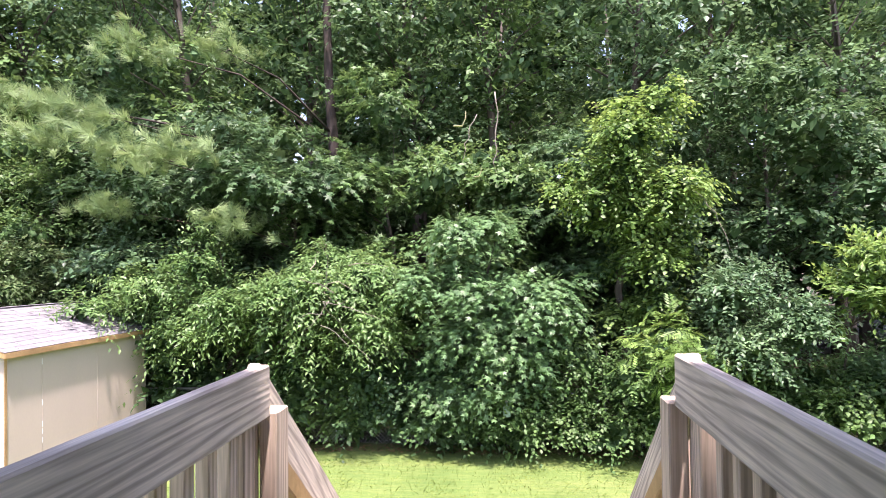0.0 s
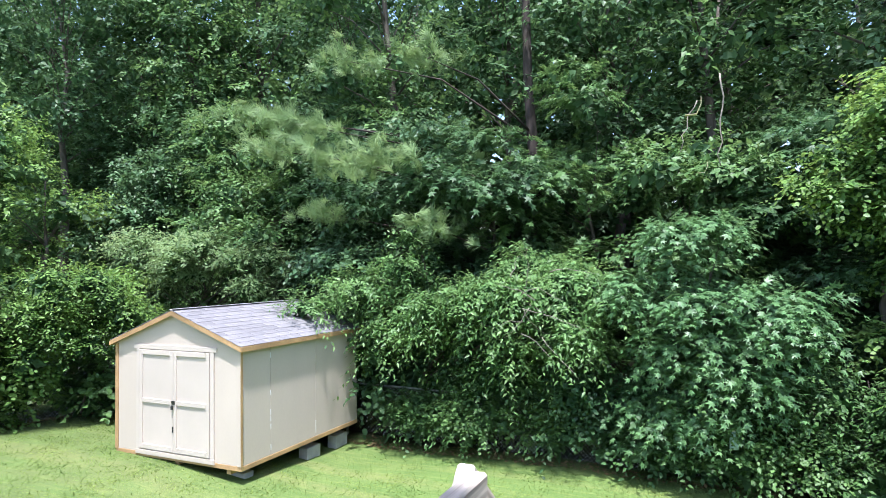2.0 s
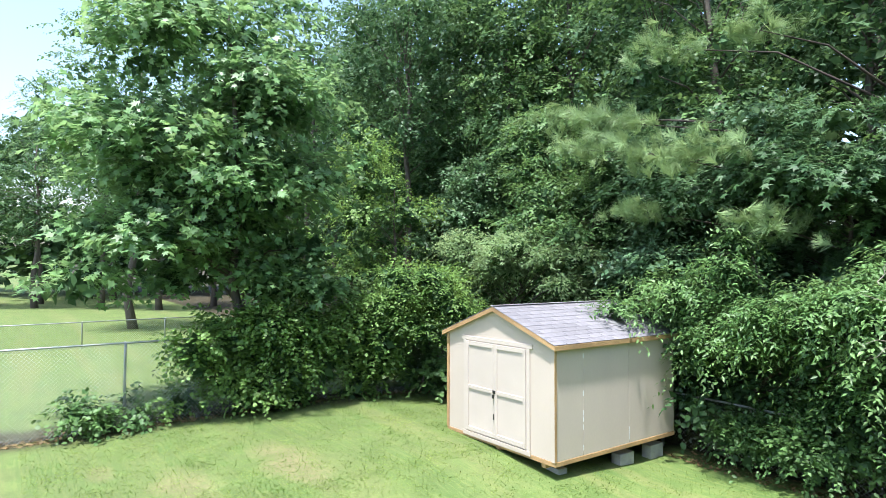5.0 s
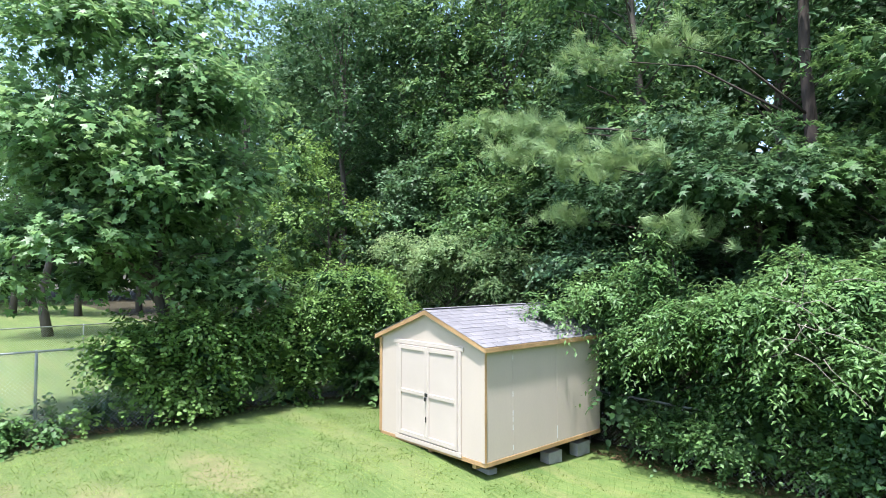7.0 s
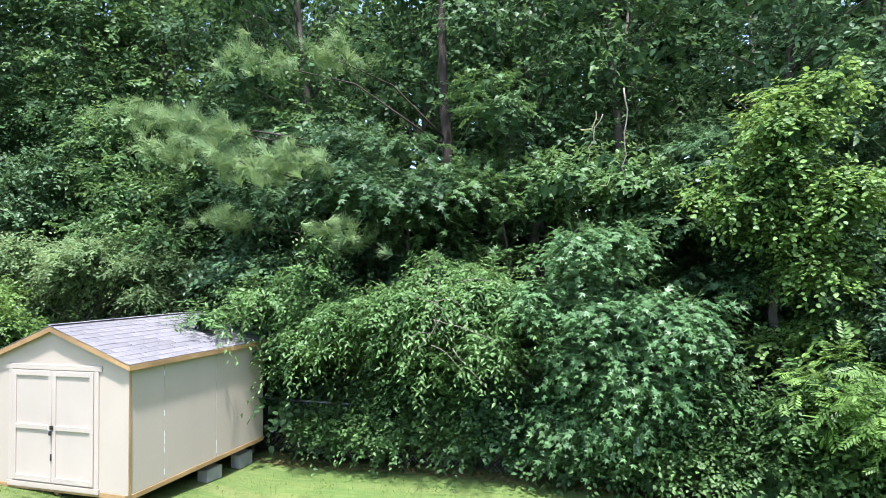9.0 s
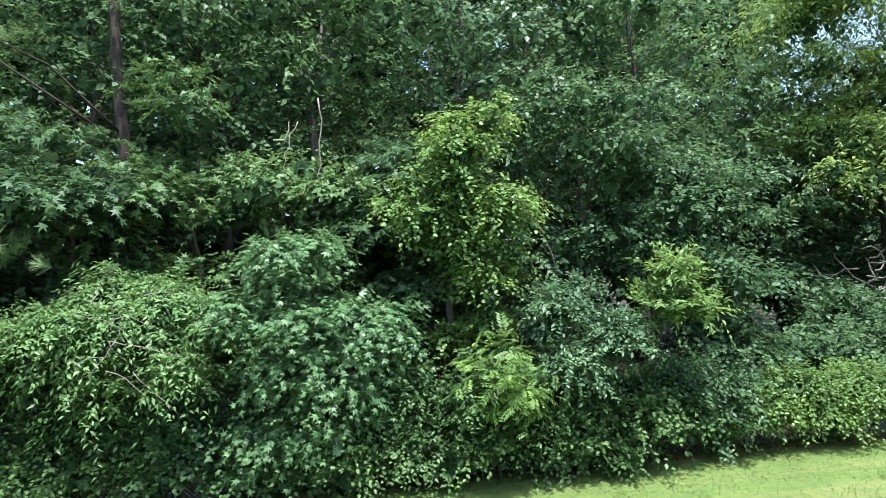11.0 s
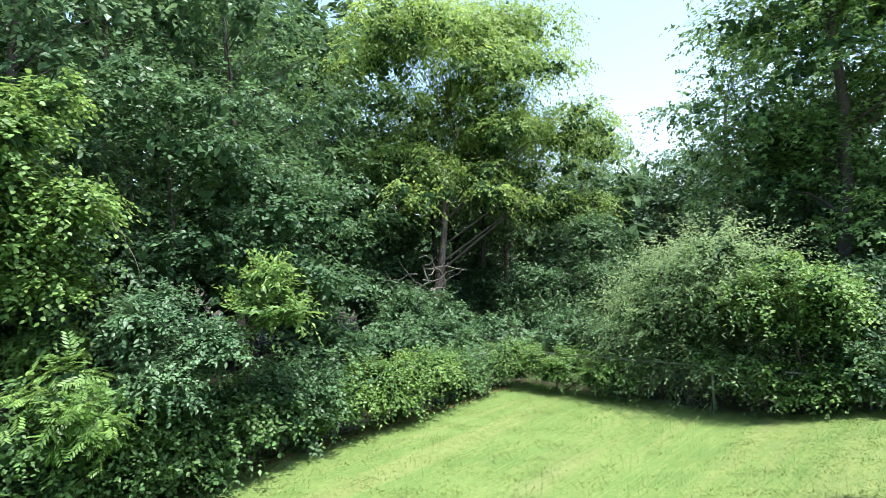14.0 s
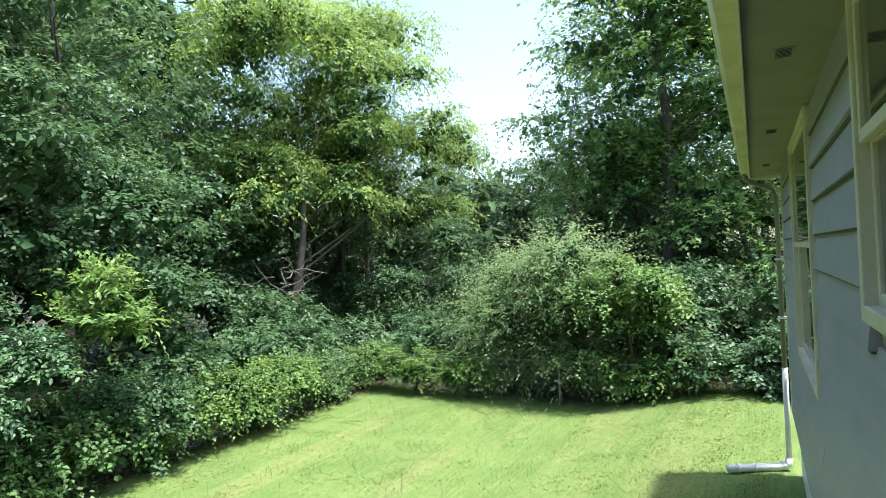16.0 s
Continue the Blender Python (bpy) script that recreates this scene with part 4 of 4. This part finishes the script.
for k, (x, y, mat) in enumerate(((-12.4, 9.6, LEAF_MID), (-11.6, 11.3, LEAF_DARK), (-9.6, 11.9, LEAF_DARK), (-7.4, 12.0, LEAF_DARK), (-5.6, 12.0, LEAF_DARK))):
    plant(60 + k, "undergrowth_bush", "dark undergrowth behind the shed", "bush", (x, y, 0), (x, y, 1.6), 0.04,
          [along(70 + k, (x - 1.0, y), (x + 1.0, y), 0.25, 2.0, 0.3, 16, (0.45, 0.7))], 4000, 0.13, ROUND, mat, group="undergrowth behind shed")
# undergrowth along the back fence
for i, (x, w, h, mat, tem, sz) in enumerate(((-4.1, 1.1, 1.0, LEAF_MID, KITE, 0.10), (-3.0, 1.6, 1.4, LEAF_MID, KITE, 0.11), (-1.0, 1.4, 1.6, LEAF_DARK, KITE, 0.13), (0.9, 1.2, 1.3, LEAF_MID, KITE, 0.10), (2.6, 1.4, 1.8, LEAF_MID, KITE, 0.10), (4.3, 1.3, 1.6, LEAF_MID, KITE, 0.11), (5.8, 1.2, 1.5, LEAF_MID, KITE, 0.12), (7.3, 1.2, 1.4, LEAF_DARK, KITE, 0.11))):
    back = 0.4 if x < -2 else 0.2 if x < 0 else 0.0
    plant(30 + i, "undergrowth_bush", "dense undergrowth bush along the back fence", "bush", (x, 11.35 + back, 0), (x, 11.2 + back, h), 0.04,
          [along(40 + i, (x - w * 0.75, 11.0 + back), (x + w * 0.75, 11.0 + back), 0.25, h, 0.22, 20)], 8500, sz * 0.8, tem, mat, group="undergrowth along back fence")
plant(12, "hedge", "clipped bright green vine hedge over the fence", "hedge", (10.0, 11.3, 0), (10.0, 11.3, 1.0), 0.04,
      [along(50, (8.0, 11.0), (11.6, 11.0), 0.45, 1.15, 0.2, 40, (0.32, 0.45))], 17000, 0.075, KITE, LEAF_YELLOW)
plant(13, "hedge", "green vine hedge in the fence corner", "hedge", (13.0, 11.3, 0), (13.0, 11.3, 0.8), 0.04,
      [along(51, (11.7, 11.3), (14.7, 11.4), 0.3, 0.95, 0.15, 30, (0.28, 0.38))], 11000, 0.075, KITE, LEAF_MID)
plant(14, "hedge", "vine-covered fence with brown patches", "hedge", (14.8, 9.5, 0), (14.8, 9.5, 0.8), 0.04,
      [along(52, (14.75, 11.2), (14.75, 7.6), 0.3, 0.95, 0.12, 34, (0.26, 0.36))], 12000, 0.072, KITE, LEAF_LIGHT)
plant(15, "bush", "big arching grey-green bush over the fence", "bush", (15.2, 6.2, 0), (15.1, 6.4, 3.0), 0.07,
      [crown(53, (15.7, 6.9, 2.4), (1.0, 1.35, 1.2), 17), crown(54, (15.6, 5.2, 2.75), (1.0, 1.1, 1.2), 12, (0.2, 0.45)), crown(57, (15.4, 6.0, 0.95), (0.6, 1.6, 0.75), 16)], 44000, 0.10, LANCE_WIDE, LEAF_PALE, length=1.15, per=16, droop=0.3, shell=0.35)
plant(16, "bush", "bright yellow-green vine-covered bush on the fence", "bush", (14.9, 3.9, 0), (14.9, 3.9, 2.4), 0.06,
      [crown(55, (15.1, 3.9, 2.35), (0.8, 1.3, 1.0), 16), crown(58, (15.1, 4.0, 1.0), (0.6, 1.5, 0.75), 14), crown(59, (15.0, 3.1, 1.6), (0.5, 0.6, 0.7), 7)], 17000, 0.09, KITE, LEAF_LIGHT, length=0.5)
plant(17, "hedge", "leafy hedge along the side fence", "hedge", (14.9, 0.5, 0), (14.9, 0.5, 1.3), 0.05,
      [along(56, (14.6, 2.8), (14.7, -4.0), 0.3, 1.75, 0.25, 44, (0.4, 0.6))], 19000, 0.105, KITE, LEAF_BLUE)
# large trees beyond the fences
plant(18, "broadleaf_tree", "tall broadleaf tree with forked pale trunk", "tree", (16.2, 16.0, 0), (19.4, 16.4, 9.0), 0.22,
      [crown(60, (19.0, 17.4, 10.6), (4.6, 3.2, 4.8), 44), crown(65, (22.8, 15.6, 10.2), (4.2, 3.0, 5.0), 36), crown(61, (14.9, 15.6, 5.7), (1.3, 1.2, 0.7), 6), crown(62, (18.6, 15.0, 6.3), (2.0, 1.4, 0.9), 9), crown(67, (22.6, 15.0, 6.0), (2.6, 1.8, 1.3), 12), crown(68, (25.2, 13.6, 7.6), (2.4, 2.0, 3.0), 14)], 80000, 0.18, LANCE_WIDE, LEAF_CANOPY, BARK, per=8, length=0.8, droop=0.6, up=0.7)
for k, (x, y) in enumerate(((21.9, 17.5), (20.2, 19.0))):
    plant(90 + k, "dark_tree", "slender dark-barked tree in the shade of the wood", "tree", (x, y, 0), (x + 0.3, y, 8.0), 0.17,
          [crown(92 + k, (x, y, 7.4), (1.7, 1.5, 1.4), 12)], 5000, 0.16, KITE, LEAF_MID, BARK_PINE, group="dark trunks in the wood")
plant(19, "broadleaf_tree", "tall gum tree behind the side fence", "tree", (20.5, 3.5, 0), (20.5, 4.0, 15.0), 0.24,
      [crown(63, (20.8, 3.6, 8.6), (3.2, 3.5, 6.2), 40), crown(64, (20.0, 1.0, 3.6), (2.2, 3.0, 2.0), 14)], 36000, 0.17, STAR_FAR, LEAF_LIGHT, per=7, length=0.7)


def pine():
    g = np.random.default_rng(77)
    ob = thing("pine_tree", "pine tree with long soft needles", "tree", at=(-3.7, 14.3, 0))
    tips = np.array([(-9.0, 10.9, 6.85), (-7.9, 10.8, 6.65), (-7.1, 10.9, 6.4), (-8.0, 10.7, 5.95), (-6.9, 10.7, 5.75), (-5.9, 10.8, 5.5), (-5.25, 10.8, 5.65), (-6.6, 11.4, 7.9), (-4.8, 11.4, 7.75), (-6.95, 10.9, 4.6), (-4.4, 10.9, 4.25)]) - np.array((-3.7, 14.3, 0))
    wood(g, "trunk", (0, 0, -0.1), (0.2, 0.2, 16), 0.19, tips, BARK_PINE, ob, limb=0.25)
    c = np.repeat(tips, 30, axis=0) + g.normal(size=(len(tips) * 30, 3)) * np.array((0.33, 0.28, 0.14))
    ax = unit(g.normal(size=c.shape) * 0.5 + np.array((-0.2, -0.6, 0.25)))
    leaf_mesh("needles", c, ax, unit(g.normal(size=c.shape)), np.full(len(c), 0.30), TUFT, NEEDLE, ob)


pine()

# wood edge: mid-height trees in a row behind the fence
G = np.random.default_rng(21)
i = 0


def edge_tree(x, y, h, wide=1.9, leaves=11500, shade=None):
    global i
    mat = shade or (LEAF_LIGHT if x < -15.5 and y < 11 else LEAF_DARK if x > 5 else None) or (LEAF_DARK, LEAF_MID, LEAF_MID, LEAF_DARK, LEAF_BLUE)[i % 5]
    tem, sz = (STAR5, 0.14) if -9 < x < 2.5 and i % 3 else ((KITE, 0.13), (KITE, 0.115))[i % 2]
    plant(100 + i, "wood_edge_tree", "leafy understorey tree at the edge of the wood", "tree", (x, y, 0), (x + G.uniform(-0.4, 0.4), y, h * 0.68), 0.10,
          [crown(200 + i, (x, y - 0.5, h * 0.53), (wide, 1.5, h * 0.44), 34, (0.2, 0.34))], leaves, sz, tem, mat, group="wood edge trees", length=0.55)
    i += 1


def tall_tree(x, y, h, wide=2.6, leaves=9000):
    global i
    plant(300 + i, "tall_tree", "tall broadleaf tree in the wood", "tree", (x, y, 0), (x + G.uniform(-0.8, 0.8), y, h * 0.75), 0.2,
          [crown(400 + i, (x, y - 0.6, h * 0.62), (wide, 2.6, h * 0.42), 40, (0.17, 0.30))], leaves, 0.165, KITE, (LEAF_MID, LEAF_DARK, LEAF_DARK, LEAF_MID, LEAF_BLUE)[i % 5], group="tall wood trees", length=0.8)
    i += 1


x = -25.0
while x < 10.2:
    edge_tree(x, 13.5 + G.uniform(-0.6, 1.2) + (0.0 if x > -11 else 1.2), G.uniform(6.8, 10.5), leaves=11500 if x > -15 else 7000)
    x += G.uniform(1.9, 2.4)
for x, y, h in ((-16.2, 10.8, 8.5), (-17.8, 8.2, 8.0), (19.5, 18.2, 3.2), (22.0, 17.4, 3.4), (24.5, 20.5, 4.0), (12.6, 13.2, 2.2), (14.4, 13.8, 1.6), (16.4, 13.4, 1.6), (18.6, 11.2, 1.8), (18.4, 9.2, 1.8), (20.5, 10.5, 4.4), (19.5, 8.0, 4.0), (23.0, 12.5, 6.0), (22.5, 7.0, 5.5), (20.5, 14.5, 3.4), (23.5, 15.5, 4.0), (18.0, 19.5, 4.5), (15.0, 15.5, 3.0), (26.0, 11.0, 4.6), (22.0, 3.5, 4.4), (22.5, 0.5, 4.6), (21.5, 5.5, 4.0), (17.4, 6.0, 3.2), (17.0, 3.5, 3.4), (17.2, 1.0, 3.6), (18.4, -0.5, 4.6), (17.6, -2.5, 5.0)):
    edge_tree(x, y, h, 1.8, 8000)
x = -40.0
while x < 10.5:
    tall_tree(x, 16.0 + G.uniform(-0.8, 2.4) - 0.12 * min(0, x + 14), G.uniform(15, 19))
    x += G.uniform(2.6, 3.3)
x = -30.0
while x < 16:
    tall_tree(x, 21.5 + G.uniform(-1.0, 2.0), G.uniform(17, 20), 3.0, 5000)
    x += G.uniform(3.4, 4.2)
for x, y, h in ((31, 6, 10), (32, 2, 11), (31, -2, 11), (33, 9.5, 10), (30, -6, 12), (34, 12, 10), (24, 21, 9), (16, 21, 12), (27, 20, 11), (12.5, 21, 14), (20, 23, 13), (23.5, 24, 13), (28, 23, 11), (14, 18.8, 7), (18, 21.5, 8), (31, 17, 10.5), (30, 24, 12), (35, 14, 10), (36, 20, 12), (25, 8, 13), (26, 1, 14), (24.5, -3, 14), (-19, 13.5, 16), (-22.5, 15.5, 18), (-16.5, 17, 17), (-25.5, 12, 17), (-28, 17, 19), (-20.5, 7.4, 12), (-48, 2.5, 15), (-45, 6, 17), (24, 5, 9), (27, -2, 12), (29, 6, 12), (22, -6, 12), (-30, 5.6, 16), (-42, 9, 15), (-52, 3, 17), (-50, -3, 16), (-44, 13, 16), (-30, 12, 15), (-54, 8, 18)):
    tall_tree(x, y, h, 3.0, 7000)


def far_wood():
    """The depth of the wood, too far and dense to count; its shade is in the leaf colour."""
    g = np.random.default_rng(9)
    c, r = [], []
    for _ in range(560):
        a = g.uniform(0, 1)
        if a < 0.25:
            c.append((g.uniform(-42, 22), g.uniform(23.5, 28), g.uniform(0.8, 6.5)))
        elif a < 0.74:
            c.append((g.uniform(-70, 30), g.uniform(27, 42), g.uniform(1.0, 21)))
        elif a < 0.86:
            c.append((g.uniform(-75, -56), g.uniform(-20, 30), g.uniform(1.0, 13)))
        else:
            c.append((g.uniform(34, 60), g.uniform(-25, 45), g.uniform(0.5, 8.0)))
        r.append(g.uniform(2.2, 3.8) * np.array((1, 1, 0.85)))
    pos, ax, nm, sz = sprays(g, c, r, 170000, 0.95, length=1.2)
    tagged(leaf_mesh("far_wood", pos, ax, nm, sz, DIAMOND, LEAF_SHADED), "dense dark green wood in the distance", "wood", kind="stuff")


far_wood()


def grass():
    """Short mown blades over the part of the lawn that is seen."""
    g = np.random.default_rng(3)
    n = 330000
    x, y = g.uniform(-12.6, 14.7, n), g.uniform(0.9, 11.2, n)
    keep = (np.abs(x - 0.7) < (y - 0.2) * 1.9 + 1.0) | (np.abs(x) > 4)
    x, y = x[keep], y[keep]
    z = np.array([ground_height(a, b) for a, b in zip(x, y)]) - 0.004
    n = len(x)
    ax = unit(g.normal(size=(n, 3)) * np.array((1, 1, 0.16)) + np.array((0, 0, 0.24)))
    nm = unit(g.normal(size=(n, 3)) * 0.35 + np.array((0, 0, 1.0)))
    tem = (np.array([(-0.16, 0, 0), (0.16, 0, 0), (0, 1, 0.1)]), [(0, 1, 2)])
    tagged(leaf_mesh("grass", np.stack([x, y, z], 1), ax, nm, g.uniform(0.022, 0.055, n), tem, BLADE), "short mown green grass blades", "grass", kind="stuff")


grass()


# ---- small things ----


def hanging_vine(p, q, sag, r=0.012):
    t = thing("dead_vine", "pale dead vine hanging from the trees", "vine", "hanging vines", at=p)
    g = np.random.default_rng(int(abs(p[0]) * 100))
    bm = bmesh.new()
    a, b = Vector((0, 0, 0)), Vector(q) - Vector(p)
    pts = [a.lerp(b, k / 8) + Vector((sag * math.sin(math.pi * k / 8) + g.normal() * 0.02, g.normal() * 0.02, 0)) for k in range(9)]
    add_tube(bm, pts, [r * (1 - 0.06 * k) for k in range(9)], 5)
    part("stem", bm, TWIG, t, "", True)


hanging_vine((0.67, 10.6, 6.45), (0.63, 10.55, 5.01), 0.03, 0.014)
hanging_vine((0.33, 10.6, 6.06), (0.09, 10.55, 5.22), -0.05, 0.010)
hanging_vine((4.0, 10.5, 4.6), (4.5, 10.4, 3.6), 0.12, 0.008)


def dead_branches(seed, label, at, count, low, reach, thick):
    """Bare pale branches, crooked and tapering."""
    t = thing("dead_branch", label, "branch", at=at)
    g = np.random.default_rng(seed)
    for k in range(count):
        bm = bmesh.new()
        a = Vector((g.normal() * 0.4 * reach, g.normal() * 0.2 * reach, low + abs(g.normal()) * 1.4 * reach))
        d = Vector((g.normal(), g.normal() * 0.4, g.normal() * 0.5)).normalized()
        pts = [a]
        for _ in range(5):
            d = (d + Vector((g.normal() * 0.3, g.normal() * 0.2, g.normal() * 0.35))).normalized()
            pts.append(pts[-1] + d * reach * g.uniform(0.25, 0.45))
        add_tube(bm, pts, [thick * f for f in (1.0, 0.87, 0.73, 0.6, 0.43, 0.2)], 5)
        part("branch", bm, TWIG, t, "", True)


dead_branches(31, "bare pale dead branches against the forked trunk", (16.5, 15.6, 0), 18, 1.8, 1.0, 0.03)
dead_branches(32, "thin bare twigs hanging in the drooping tree", (-2.1, 9.75, 0), 14, 2.35, 0.45, 0.008)

plant(98, "ivy_post", "ivy climbing a post above the hedge", "vine", (15.0, 9.75, 0), (15.0, 9.75, 1.6), 0.04,
      [along(98, (15.0, 9.7), (15.0, 9.8), 0.8, 1.75, 0.05, 9, (0.12, 0.2))], 900, 0.075, KITE, LEAF_BLUE, length=0.2)


def bird_feeder():
    t = thing("plastic_jug", "pale blue plastic jug hanging in the undergrowth", "jug", at=(0.8, 10.45, 0.9))
    bm = bmesh.new()
    add_tube(bm, [(0, 0, -0.12), (0, 0, -0.11), (0, 0, 0.05), (0, 0, 0.1), (0, 0, 0.14)], [0.05, 0.065, 0.065, 0.04, 0.025], 12)
    part("body", bm, material("pale_blue_plastic", (0.38, 0.52, 0.55), 0.35, 0, 0.08), t, "", True)
    bm = bmesh.new()
    add_tube(bm, [(0, 0, 0.14), (0, 0, 0.17)], [0.028, 0.028], 10)
    part("cap", bm, PVC, t)
    bm = bmesh.new()
    add_tube(bm, [(0, 0, 0.17), (0.02, 0.1, 0.5), (0.0, 0.3, 1.2)], [0.004] * 3, 4)
    part("cord", bm, TWIG, t)


bird_feeder()


def litter():
    """Fallen leaves and twigs at the foot of the fences."""
    g = np.random.default_rng(13)
    n = 5200
    x = g.uniform(-12.6, 14.6, n)
    y = 10.85 + np.abs(g.normal(size=n)) * 0.25
    m = n // 3
    x[:m] = -12.35 - np.abs(g.normal(size=m)) * 0.3
    y[:m] = g.uniform(0.6, 10, m)
    z = np.array([ground_height(a, b) for a, b in zip(x, y)]) + 0.012
    ax = unit(g.normal(size=(n, 3)) * np.array((1, 1, 0.2)))
    nm = unit(g.normal(size=(n, 3)) * 0.3 + np.array((0, 0, 1)))
    tagged(leaf_mesh("leaf_litter", np.stack([x, y, z], 1), ax, nm, g.uniform(0.04, 0.09, n), KITE, LEAF_DRY), "brown fallen leaves along the fence foot", "leaves", kind="stuff")


litter()


build_fence("fence", (-24.5, 8.5, 0), (-24.5, -8, 0))
